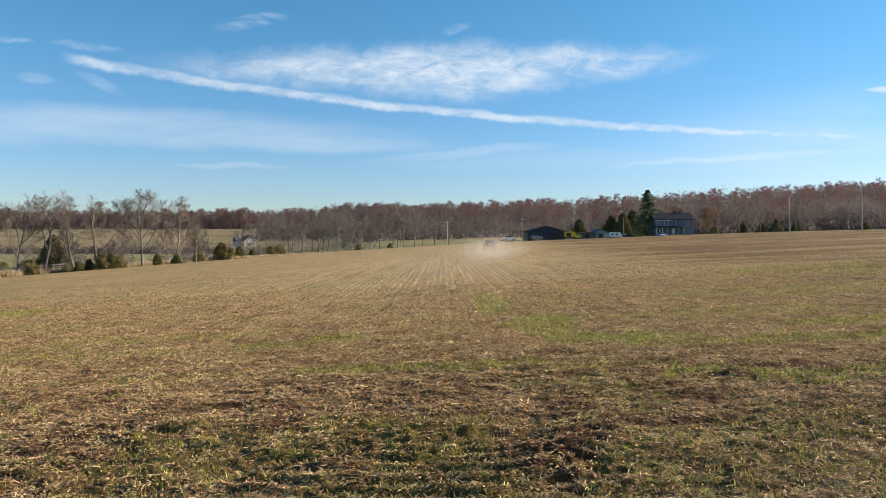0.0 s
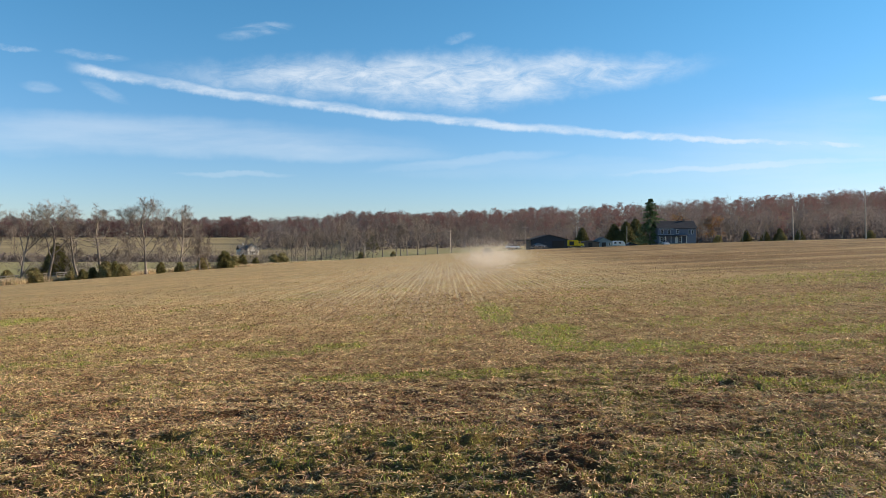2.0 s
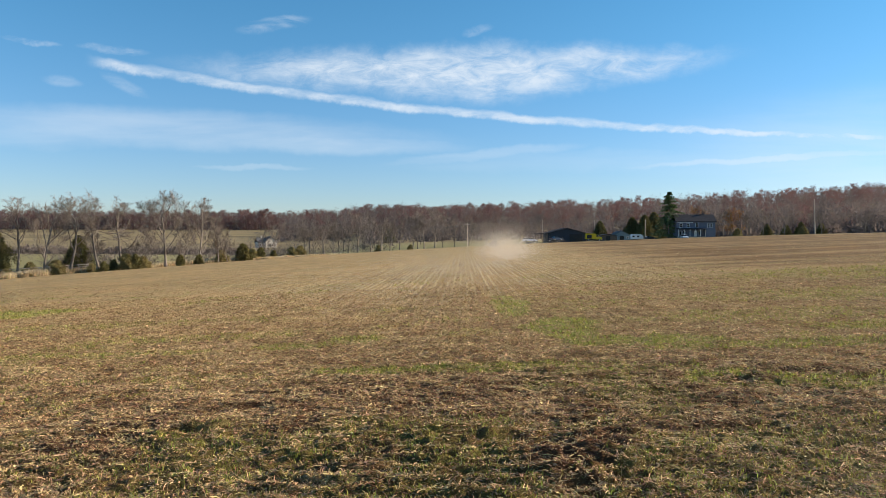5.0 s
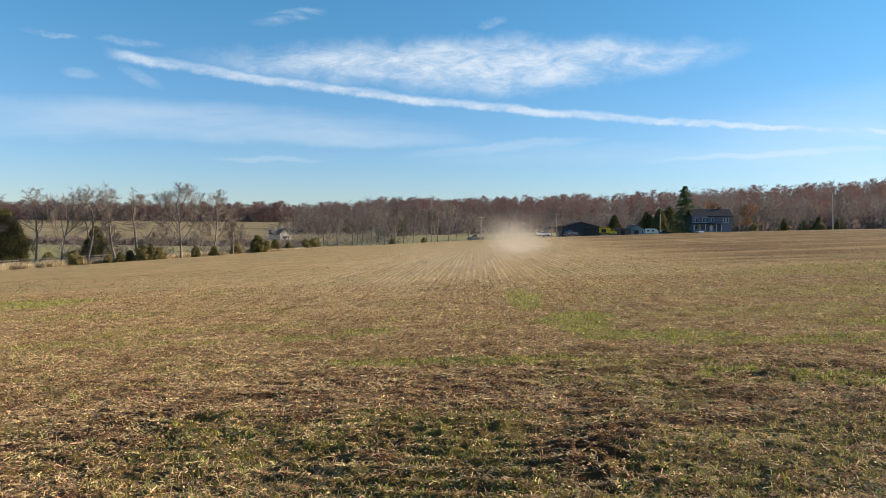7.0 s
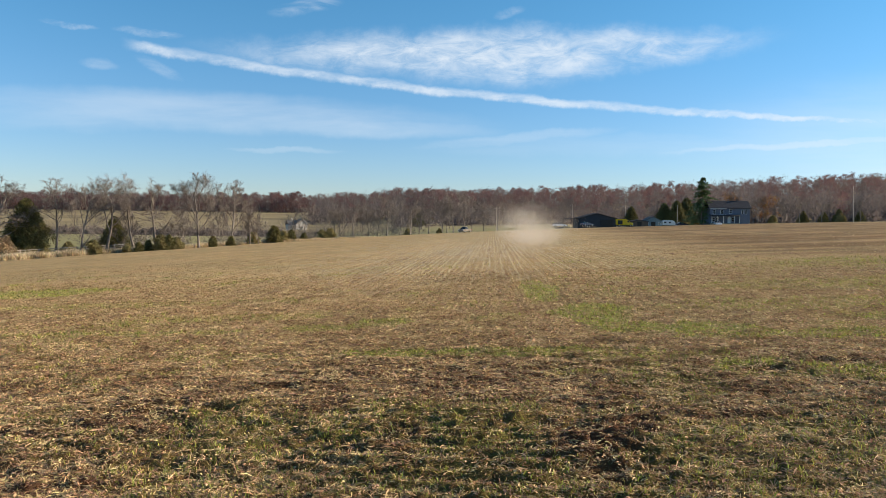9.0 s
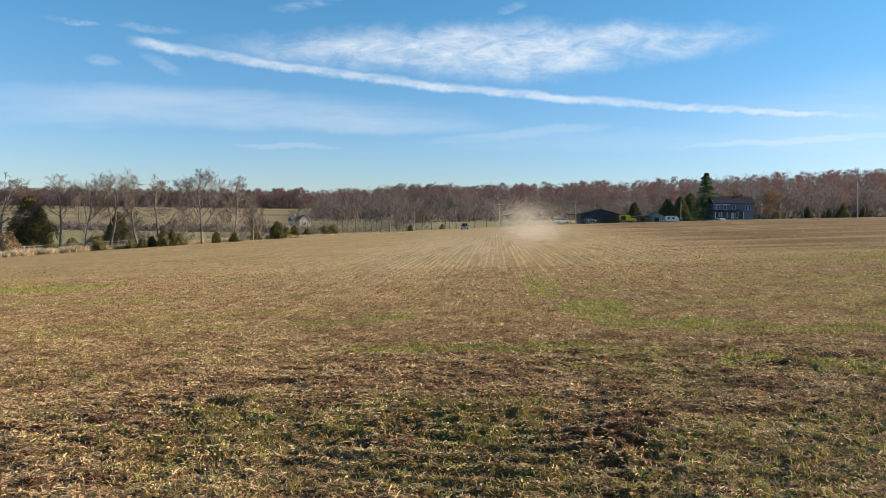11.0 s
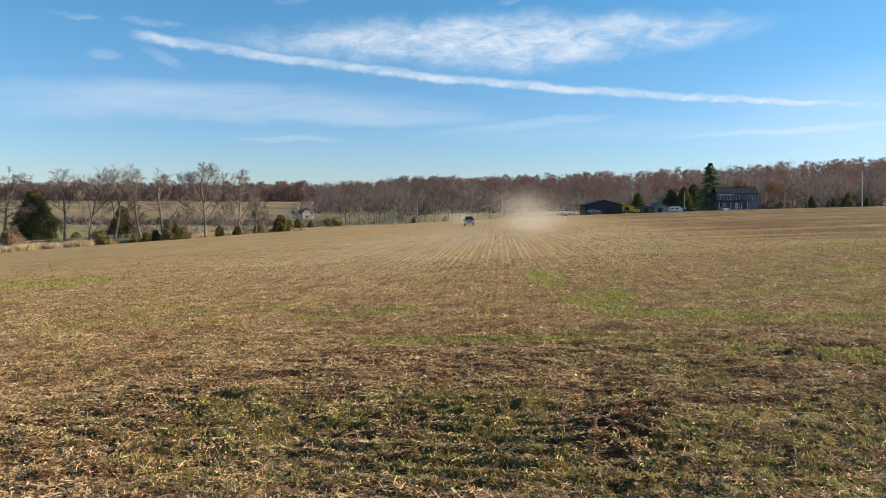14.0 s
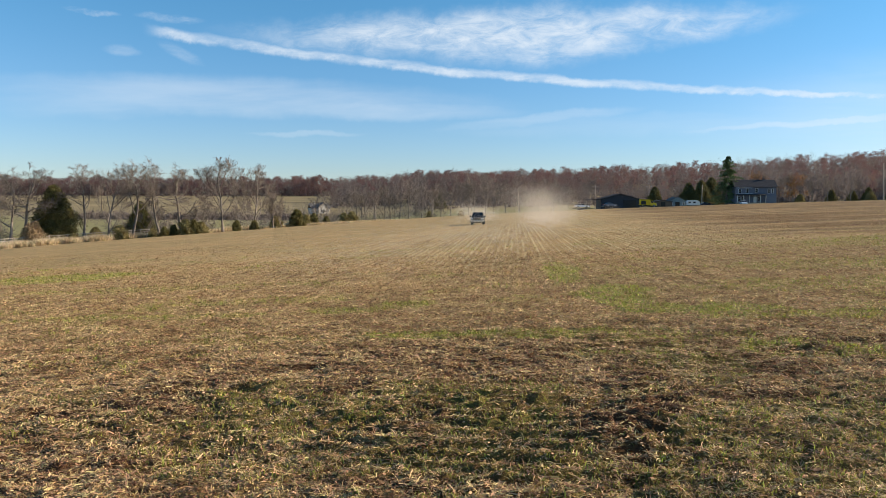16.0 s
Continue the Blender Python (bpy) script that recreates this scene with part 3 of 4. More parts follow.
def again(ob, u, d, turn=0.0, scale=1.0, label=""):
    c = copy_thing(ob, Matrix.Identity(4))
    put(c, u, d, turn, 0.05, scale)
    return tagged(c, label)


def far_woods(rng):
    """The leafless and rust-coloured woods on the hills."""
    def bare(n):
        h = rng.uniform(15, 20)
        d = rng.normal(0, 1, (n, 3)); d /= np.linalg.norm(d, axis=1)[:, None]
        p = d * (rng.random(n) ** 0.42)[:, None] * [3.7, 3.7, h * 0.46] + [0, 0, h * 0.50]
        way = (p - [0, 0, h * 0.25]); way /= np.linalg.norm(way, axis=1)[:, None]
        way = way * 0.7 + rng.normal(0, 0.6, (n, 3))
        ln = rng.uniform(0.3, 0.9, n)[:, None]
        out = np.abs(p - [0, 0, h * 0.5]) / [3.7, 3.7, h * 0.46]
        s = rng.uniform(-1, 1, (n, 3)) * (0.13 + 0.50 * np.clip(1 - np.linalg.norm(out, axis=1), 0, 1))[:, None]
        tri = np.stack([p - s, p + s, p + way * ln], 1)
        trunk = [np.array([[x - 0.16, y, -1], [x + 0.16, y, -1], [x * 2.5, y * 2.5, h * 0.8]]) for x, y in rng.uniform(-0.5, 0.5, (3, 2))]
        low = np.stack([rng.uniform(-4.5, 4.5, 50), rng.uniform(-4.5, 4.5, 50), rng.uniform(0, 5, 50)], -1)
        under = low[:, None] + rng.normal(0, 0.65, (50, 3, 3)) * [1, 1, 1.3]
        return np.concatenate([tri, under, np.array(trunk)])

    def leafy(n):
        h = rng.uniform(14, 19)
        lobes = []
        for _ in range(14):
            a, f = rng.uniform(0, 2 * math.pi), rng.uniform(-0.9, 1.0)
            k = math.sqrt(1 - f * f) * rng.uniform(0.75, 1.0)
            lobes.append(leaf_cloud(rng, (3.1 * k * math.cos(a), 3.1 * k * math.sin(a), h * (0.55 + 0.32 * f)), (1.75, 1.75, 1.5), n // 14, (0.50, 0.50, 0.42), 0.85).reshape(-1, 3, 3))
        stem = np.array([[[x - 0.16, y, -1], [x + 0.16, y, -1], [x * 2.5, y * 2.5, h * 0.7]] for x, y in rng.uniform(-0.5, 0.5, (3, 2))])
        low = np.stack([rng.uniform(-4, 4, 30), rng.uniform(-4, 4, 30), rng.uniform(0, 5, 30)], -1)
        return np.concatenate([*lobes, stem, low[:, None] + rng.uniform(-0.7, 0.7, (30, 3, 3))])
    kinds = [(0, bare(200)) for _ in range(7)] + [(1, leafy(450)) for _ in range(5)] + [(2, leafy(430)) for _ in range(4)]
    groups = {0: [], 1: [], 2: []}
    spots = []
    for lo, hi, dlo, dhi, n, red in ((-0.85, 0.02, 690, 830, 1500, 0.5), (-0.14, 0.9, 330, 420, 560, 0.06), (-0.1, 0.9, 410, 720, 1350, 0.46), (-0.26, -0.06, 420, 640, 200, 0.25), (0.2, 1.0, 300, 345, 220, 0.05), (-0.12, 0.95, 640, 760, 420, 0.5)):
        for _ in range(n):
            spots.append((rng.uniform(lo, hi), rng.uniform(dlo, dhi), red))
    for u, d, red in spots:
        if u > 0.12 and d < 300 + 40 * (u < 0.5):
            continue
        red = min(0.9, red * (1.9 if d > 590 else 1.4 if d > 480 else 1.0))
        r = rng.random()
        pick = rng.integers(7, 12) if r < red * 0.62 else rng.integers(12, 16) if r < red else rng.integers(0, 7)
        k, tri = kinds[pick]
        a, s = rng.uniform(0, 6.28), rng.uniform(0.78, 1.15) * (1.15 if u < -0.1 and d > 680 else np.interp(u, (0.15, 0.45), (0.60, 0.98)) if d < 425 else 1.0)
        c, n = math.cos(a) * s, math.sin(a) * s
        q = tri @ np.array([[c, n, 0], [-n, c, 0], [0, 0, s]])
        groups[k].append(q + [u * d, d, float(land(u * d, d))])
    for k, (name, label, m) in enumerate((("bare_woods", "leafless grey-brown woods covering the hills", WOODTWIG), ("rust_woods", "rust-red oak crowns on the wooded ridge", RUSTLEAF), ("brown_woods", "brown autumn crowns on the wooded ridge", BROWNLEAF))):
        v = np.concatenate(groups[k]).reshape(-1, 3)
        tagged(new(name, mesh_of(name, v, np.arange(len(v)).reshape(-1, 3), [m])), label, "woods", kind="stuff")


far_woods(np.random.default_rng(3))


# ---- trees and bushes along the field ----
def plant_margin():
    rng = np.random.default_rng(11)
    lab = "tall leafless deciduous tree with grey bark at the field margin"
    tall = bare_tree("bare_tree", "tall leafless tree with a crooked trunk and sparse limbs", np.random.default_rng(21), 18.6, 0.34, 0.42, 6, 0.52, 0.30, 0.8, 0.07)
    put(tall, -0.566, 150, 220)
    round_top = bare_tree("bare_tree", "tall leafless tree with a dense rounded crown", np.random.default_rng(5), 18.2, 0.30, 0.30, 10, 0.5, 0.20, 1.25, 0.04)
    put(round_top, -0.426, 160, 10)
    fan = bare_tree("bare_tree", "leafless tree with many upright fanning stems", np.random.default_rng(33), 17.0, 0.28, 0.14, 9, 0.36, 0.16, 1.1, 0.05)
    put(fan, -0.604, 146, 0)
    mid = bare_tree("bare_tree", lab, np.random.default_rng(8), 16.5, 0.27, 0.42, 6, 0.6, 0.26, 1.0, 0.08)
    put(mid, -0.522, 152, 0)
    wide = bare_tree("bare_tree", "leafless tree with broad crooked limbs beside the fence", np.random.default_rng(14), 16.3, 0.30, 0.34, 7, 0.68, 0.28, 1.0, 0.10)
    put(wide, -0.488, 152, 0)
    small = bare_tree("bare_tree", "small leafless tree with slender stems", np.random.default_rng(17), 9.5, 0.14, 0.12, 8, 0.45, 0.22, 1.0, 0.12)
    put(small, -0.455, 153, 20)
    for ob, u, d, turn, s in ((small, -0.408, 158, 130, 1.1), (fan, -0.378, 166, 70, 0.96), (small, -0.350, 171, 200, 1.02), (small, -0.337, 173, 300, 0.85),
                              (mid, -0.6445, 148, 120, 1.05), (wide, -0.740, 143, 60, 1.1), (wide, -0.765, 138, 190, 1.05), (mid, -0.80, 136, 250, 1.0),
                              (small, -0.545, 156, 90, 1.0), (mid, -0.35, 330, 30, 0.72), (fan, -0.270, 300, 0, 0.8), (wide, -0.288, 296, 40, 0.75)):
        again(ob, u, d, turn, s)
    thin = [bare_tree("bare_tree", "leafless grey tree in the row behind the field", np.random.default_rng(50 + i), 14.5, 0.22, 0.2 + 0.1 * i, 6, 0.5, 0.22, 0.55, 0.06, 0.5, 0.045) for i in range(3)]
    for ob, u, d in zip(thin, (-0.219, -0.176, -0.064), (207, 216, 235)):
        put(ob, u, d, 0, 0.05, 0.8)
    # thin row behind the far edge of the field
    r = np.random.default_rng(71)
    for u, d, s in ((-0.226, 206, 0.62), (-0.212, 208, 0.80), (-0.198, 207, 0.86), (-0.184, 214, 0.70), (-0.163, 219, 0.75), (-0.150, 216, 0.82), (-0.131, 224, 0.72), (-0.117, 221, 0.83),
                    (-0.104, 232, 0.70), (-0.090, 228, 0.80), (-0.071, 236, 0.72), (-0.055, 234, 0.95), (-0.040, 238, 0.98), (-0.029, 262, 0.75), (-0.012, 266, 0.72), (0.008, 270, 0.78), (0.034, 268, 0.72),
                    (0.055, 272, 0.8), (0.075, 276, 0.72), (0.105, 292, 0.75), (-0.24, 262, 0.7), (-0.2, 275, 0.75), (-0.17, 280, 0.72), (-0.14, 285, 0.78), (-0.1, 285, 0.75), (-0.06, 290, 0.75),
                    (0.215, 292, 0.75), (0.40, 270, 0.72), (0.42, 285, 0.8), (0.365, 285, 0.85), (0.45, 290, 0.75), (0.50, 290, 0.75), (0.56, 285, 0.72)):
        again(thin[r.integers(0, 3)], u, d, r.uniform(0, 360), s * r.uniform(0.9, 1.12))


def plant_evergreens():
    cedar = evergreen("cedar_tree", "broad olive-green cedar beside the rail fence", np.random.default_rng(2), 12.6, 13.5)
    put(cedar, -0.688, 148)
    again(cedar, -0.553, 164, 80, 0.66, "dark olive cedar behind bare trees")
    bush = evergreen("bush", "low olive-green bush in the dry grass", np.random.default_rng(4), 2.2, 2.6, "bush", SHRUB)
    put(bush, -0.585, 144, 0, 0.05, 1.35)
    dark = evergreen("bush", "small dark green juniper bush in the dry grass", np.random.default_rng(6), 2.2, 2.2, "bush", CEDAR)
    put(dark, -0.516, 147, 0, 0.05, 0.95)
    for src, u, d, s in ((bush, -0.534, 146, 0.85), (dark, -0.502, 150, 1.05), (bush, -0.483, 150, 1.5), (dark, -0.470, 151, 1.45), (bush, -0.458, 152, 1.15), (dark, -0.405, 157, 1.1),
                         (dark, -0.378, 160, 1.0), (dark, -0.314, 178, 1.9), (dark, -0.289, 184, 1.4), (bush, -0.301, 182, 1.3), (dark, -0.270, 188, 1.0), (bush, -0.345, 174, 1.3),
                         (bush, -0.244, 196, 1.3), (bush, -0.232, 198, 1.4), (bush, -0.12, 222, 0.9), (bush, -0.075, 236, 0.8), (bush, -0.625, 150, 1.3), (bush, -0.66, 143, 0.9), (dark, -0.59, 152, 1.3),
                         (bush, 0.475, 213, 1.1), (bush, 0.60, 178, 0.9), (bush, 0.385, 255, 1.5)):
        again(src, u, d, u * 3000, s)
    tan = evergreen("bush", "rounded tan leafless shrub in the tall dry grass", np.random.default_rng(12), 2.6, 3.2, "bush", TANSHRUB)
    put(tan, -0.725, 138.5, 0, 0.05, 1.75)
    pine = evergreen("pine_tree", "tall dark green pine beside the grey house", np.random.default_rng(9), 17.0, 16.0, "pine", NEEDLE)
    put(pine, 0.2895, 252)
    for u, d, s in ((0.193, 300, 0.70), (0.255, 300, 0.85), (0.268, 305, 0.95), (0.238, 304, 0.8), (0.452, 298, 0.42), (0.425, 300, 0.45), (0.472, 300, 0.5), (0.50, 296, 0.45), (-0.105, 330, 0.6)):
        again(cedar, u, d, u * 5000, s, "dark green conifer at the edge of the woods")


def autumn_tree(name, rng, height, width):
    tree = bare_tree(name, "autumn tree with thin orange-brown leaves", rng, height, 0.2, 0.2, 8, 0.4, 0.2, 0.7, 0.05)
    v = np.concatenate([leaf_cloud(rng, (rng.normal(0, width * 0.22), rng.normal(0, width * 0.22), height * rng.uniform(0.3, 0.95)), (1.3, 1.3, 1.2), 70, (0.26, 0.26, 0.2)) for _ in range(40)])
    leaves = new("leaves", mesh_of("leaves", v, np.arange(len(v)).reshape(-1, 3), [ORANGELEAF]))
    leaves.parent = tree
    return tree


def hedge(rng):
    n = 26000
    u = rng.uniform(-0.72, -0.30, n)
    d = 282 + rng.normal(0, 1.2, n)
    x, z = u * d, land(u * d, d) + np.abs(rng.normal(0, 1.25, n)) * (0.6 + 0.6 * (vnoise(u * 90, u * 0, 5) + 0.5))
    p = np.stack([x, d, z], -1)
    a, b = rng.normal(0, 0.28, (2, n, 3))
    v = np.stack([p - a, p + b, p + a * 0.6 - b * 0.5], 1).reshape(-1, 3)
    tagged(new("hedgerow", mesh_of("hedgerow", v, np.arange(len(v)).reshape(-1, 3), [BROWNLEAF])), "low dark brown hedgerow across the meadow", "hedge", kind="stuff")


def scrub(rng):
    """Leafless brush that fills the ground behind the margin trees."""
    tri = []
    for _ in range(330):
        u = rng.uniform(-0.84, -0.10)
        e = float(np.interp(u, EDGE_U, EDGE_D))
        d = e + (rng.uniform(14, 30) if rng.random() < 0.6 else rng.uniform(60, 150))
        if -0.77 < u < -0.6 and d < 175:
            continue
        h = rng.uniform(1.5, 4.5) * (1.3 if d > e + 50 else 1)
        n = 90
        p = rng.normal(0, 1, (n, 3)) * [h * 0.42, h * 0.42, h * 0.24] + [0, 0, h * 0.48]
        way = p * [0.3, 0.3, 0.35] + rng.normal(0, 0.22 * h, (n, 3))
        s = rng.normal(0, 0.026, (n, 3))
        tri.append(np.stack([p - s, p + s, p + way], 1) + [u * d, d, float(land(u * d, d))])
    v = np.concatenate(tri).reshape(-1, 3)
    tagged(new("brush", mesh_of("brush", v, np.arange(len(v)).reshape(-1, 3), [TWIG])), "leafless grey-brown brush behind the margin trees", "brush", kind="stuff")


scrub(np.random.default_rng(77))
plant_margin()
plant_evergreens()
put(autumn_tree("autumn_tree", np.random.default_rng(41), 11.5, 7.5), 0.376, 268)
again(bpy.data.objects["autumn_tree"], 0.330, 285, 120, 1.15)
hedge(np.random.default_rng(15))


# ---- made things: materials and parts ----
WOODPOST = material("weathered_wood", (0.46, 0.39, 0.31), (0.32, 0.265, 0.21), 2.0, 0.85, bump=0.006, obj=0.2)
NAVY = material("dark_blue_metal_siding", (0.030, 0.036, 0.050), (0.024, 0.029, 0.040), 0.6, 0.55, spec=0.4)
ROOFDARK = material("dark_roofing", (0.055, 0.055, 0.06), (0.035, 0.035, 0.04), 1.2, 0.9, spec=0.1)
SIDING = material("blue_grey_siding", (0.15, 0.165, 0.21), (0.12, 0.135, 0.175), 0.8, 0.7)
TEAL = material("teal_siding", (0.20, 0.27, 0.30), (0.15, 0.21, 0.24), 0.8, 0.7)
TRIM = material("white_trim", (0.72, 0.72, 0.70), (0.6, 0.6, 0.58), 2.0, 0.6)
BROWNWALL = material("brown_board_wall", (0.14, 0.115, 0.095), (0.10, 0.08, 0.07), 1.0, 0.8)
ROOFGREY = material("grey_shingles", (0.17, 0.16, 0.155), (0.12, 0.115, 0.11), 2.0, 0.95, spec=0.05)
WHITEWALL = material("white_boards", (0.60, 0.55, 0.47), (0.46, 0.42, 0.36), 1.0, 0.7)
GLASS = material("dark_glass", (0.02, 0.024, 0.028), (0.015, 0.018, 0.02), 1.0, 0.08, spec=0.6)
WHITEPAINT = material("white_car_paint", (0.84, 0.84, 0.84), (0.78, 0.78, 0.78), 1.0, 0.25, coat=0.6)
DARKPAINT = material("dark_car_paint", (0.035, 0.04, 0.06), (0.03, 0.033, 0.05), 1.0, 0.3, coat=0.6)
BRONZE = material("dusty_dark_bronze_paint", (0.21, 0.18, 0.145), (0.30, 0.255, 0.20), 1.6, 0.26, metal=0.35, coat=0.35)
YELLOW = material("yellow_truck_paint", (0.72, 0.50, 0.012), (0.62, 0.42, 0.01), 1.0, 0.4, coat=0.3)
RUBBER = material("black_rubber", (0.022, 0.021, 0.02), (0.06, 0.05, 0.04), 4.0, 0.9)
STEEL = material("dull_steel", (0.42, 0.42, 0.42), (0.3, 0.3, 0.3), 4.0, 0.4, metal=0.8)
CHROME = material("dusty_chrome", (0.62, 0.60, 0.57), (0.45, 0.43, 0.4), 3.0, 0.25, metal=0.9)
BLACK = material("black_plastic_and_openings", (0.025, 0.025, 0.026), (0.04, 0.038, 0.035), 3.0, 0.6)
LENS = material("clear_lamp_lens", (0.75, 0.76, 0.78), (0.6, 0.6, 0.62), 5.0, 0.12, spec=0.7)
REDLENS = material("red_lamp_lens", (0.35, 0.015, 0.012), (0.25, 0.01, 0.01), 5.0, 0.2)
WIRE = material("black_wire", (0.05, 0.05, 0.05), (0.04, 0.04, 0.04), 5.0, 0.6)


def part(name, bm, mat, parent, label="", round_off=0.0):
    """Links a bmesh as one mesh object under a thing or under a part."""
    if round_off:
        bmesh.ops.bevel(bm, geom=bm.edges[:], offset=round_off, segments=2, affect="EDGES", clamp_overlap=True)
    bmesh.ops.recalc_face_normals(bm, faces=bm.faces[:])
    me = bpy.data.meshes.new(name)
    bm.to_mesh(me)
    bm.free()
    me.materials.append(mat)
    ob = new(name, me)
    ob.parent = parent
    return tagged(ob, label)


def boxes(*rows):
    """A bmesh of boxes, each (x0, y0, z0, x1, y1, z1)."""
    bm = bmesh.new()
    for x0, y0, z0, x1, y1, z1 in rows:
        m = Matrix.Translation(((x0 + x1) / 2, (y0 + y1) / 2, (z0 + z1) / 2)) @ Matrix.Diagonal((abs(x1 - x0), abs(y1 - y0), abs(z1 - z0), 1))
        bmesh.ops.create_cube(bm, size=1, matrix=m)
    return bm


def prism(outline, a, b, axis="y", taper=0.0):
    """A side outline (pairs) drawn out from a to b along an axis; taper pulls in the upper points."""
    bm = bmesh.new()
    top = max(q for _, q in outline)
    low = min(q for _, q in outline)
    loops = []
    for w in (a, b):
        ring = []
        for p, q in outline:
            k = w - math.copysign(taper, w) * (q - low) / (top - low)
            ring.append(bm.verts.new((p, k, q) if axis == "y" else (k, p, q)))
        loops.append(ring)
    bm.faces.new(loops[0]); bm.faces.new(loops[1][::-1])
    n = len(outline)
    for i in range(n):
        bm.faces.new((loops[0][i], loops[1][i], loops[1][(i + 1) % n], loops[0][(i + 1) % n]))
    return bm


def disc(r, w, segs=20, axis="y"):
    bm = bmesh.new()
    rot = Matrix.Rotation(radians(90), 4, "X") if axis == "y" else Matrix.Identity(4)
    bmesh.ops.create_cone(bm, cap_ends=True, segments=segs, radius1=r, radius2=r, depth=w, matrix=rot)
    return bm


def wheel(parent, x, y, r, w):
    ob = part("wheel", disc(r, w, 20), RUBBER, parent, round_off=0.03)
    ob.location = (x, y, r)
    rim = part("rim", disc(r * 0.6, w + 0.02, 14), STEEL, ob, "dull steel rim", 0.01)
    return ob, rim


def sedan(name, label, paint, length=4.7):
    car = tagged(new(name), label, "car")
    k = length / 4.7
    lower = [(-2.35, 0.35), (-2.32, 0.85), (-1.75, 0.98), (0.75, 0.95), (2.05, 0.80), (2.33, 0.6), (2.35, 0.3)]
    part("body", prism([(a * k, b) for a, b in lower], -0.9, 0.9, taper=0.06), paint, car, round_off=0.05)
    part("cabin", prism([(a * k, b) for a, b in ((-1.75, 0.96), (-1.05, 1.38), (0.1, 1.42), (0.95, 0.94))], -0.80, 0.80, taper=0.16), GLASS, car, "dark window glass", 0.03)
    part("roof", prism([(a * k, b) for a, b in ((-1.1, 1.385), (-0.95, 1.43), (0.0, 1.46), (0.18, 1.42))], -0.66, 0.66, taper=0.03), paint, car, round_off=0.015)
    for x in (-1.4, 1.42):
        for y in (-0.82, 0.82):
            wheel(car, x * k, y, 0.32, 0.2)
    for y in (-0.62, 0.62):
        part("headlight", boxes((2.2 * k, y - 0.16, 0.60, 2.36 * k, y + 0.16, 0.72)), LENS, car, "clear headlight", 0.02)
        part("taillight", boxes((-2.37 * k, y - 0.16, 0.68, -2.25 * k, y + 0.16, 0.82)), REDLENS, car, "red taillight", 0.02)
    return car


def window(parent, x, y, z, w, h, axis="x", label=""):
    """A framed sash window on a wall that faces -y (axis x)."""
    t = 0.09
    fr = part("window", boxes((x - w / 2, y - 0.05, z, x + w / 2, y + 0.05, z + t), (x - w / 2, y - 0.05, z + h - t, x + w / 2, y + 0.05, z + h), (x - w / 2, y - 0.05, z + t, x - w / 2 + t, y + 0.05, z + h - t),
                              (x + w / 2 - t, y - 0.05, z + t, x + w / 2, y + 0.05, z + h - t), (x - w / 2 + t, y - 0.04, z + h / 2 - 0.03, x + w / 2 - t, y + 0.04, z + h / 2 + 0.03)), TRIM, parent, label or "white-framed window")
    part("pane", boxes((x - w / 2 + t, y - 0.02, z + t, x + w / 2 - t, y + 0.03, z + h - t)), GLASS, fr, "dark pane")
    return fr


def settle(ob, u, d, turn=0.0, lift=0.0):
    p = stand(u, d)
    ob.matrix_basis = Matrix.Translation((p.x, p.y, p.z + lift)) @ pose(0, 0, 0, 0, 0, turn)
    return ob


def grey_house():
    h = tagged(new("house"), "two-storey blue-grey house with dark roof and porch", "house")
    part("wall", boxes((-6.5, 0, -1, 6.5, 8, 5.4)), SIDING, h)
    part("roof", prism([(-0.5, 5.2), (-0.5, 5.4), (4, 7.9), (8.5, 5.4), (8.5, 5.2), (4, 7.6)], -6.9, 6.9, axis="x"), ROOFDARK, h, "dark shingled roof")
    for x, z, w in ((-5.0, 3.2, 0.95), (-2.6, 3.2, 0.95), (0.3, 3.4, 0.95), (4.2, 3.2, 0.7), (5.3, 3.2, 0.7), (4.4, 0.8, 0.7), (-5.2, 0.6, 0.9), (-4.0, 0.6, 0.9), (1.2, 0.6, 0.9)):
        window(h, x, -0.05, z, w, 1.5)
    part("door", boxes((-0.6, -0.06, 0, 0.4, 0.02, 2.1)), TRIM, h, "white front door")
    porch = part("porch", boxes((-6.4, -2.4, -0.6, 2.8, -0.01, 0.15)), WOODPOST, h, "wooden porch deck")
    part("porch_roof", prism([(-2.7, 2.55), (-2.7, 2.68), (-0.02, 3.05), (-0.02, 2.9)], -6.6, 3.0, axis="x"), ROOFDARK, h, "low dark porch roof")
    part("balcony_rail", boxes((-6.4, -0.9, 3.1, -1.2, -0.84, 3.16), (-6.4, -0.9, 4.95, -1.2, -0.8, 5.12)), TRIM, h, "white trim over the porch")
    for x in (-6.3, -4.4, -2.5, -0.7, 1.0, 2.7):
        part("porch_post", boxes((x - 0.08, -2.45, 0.15, x + 0.08, -2.29, 2.6)), TRIM, h)
    part("chimney", boxes((3.0, 3.7, 7.2, 3.7, 4.3, 8.6)), BROWNWALL, h)
    part("ell", boxes((3.0, -1.2, -1, 6.3, -0.02, 2.6)), SIDING, h)
    return settle(h, 0.3265, 247, -4, 0.2)


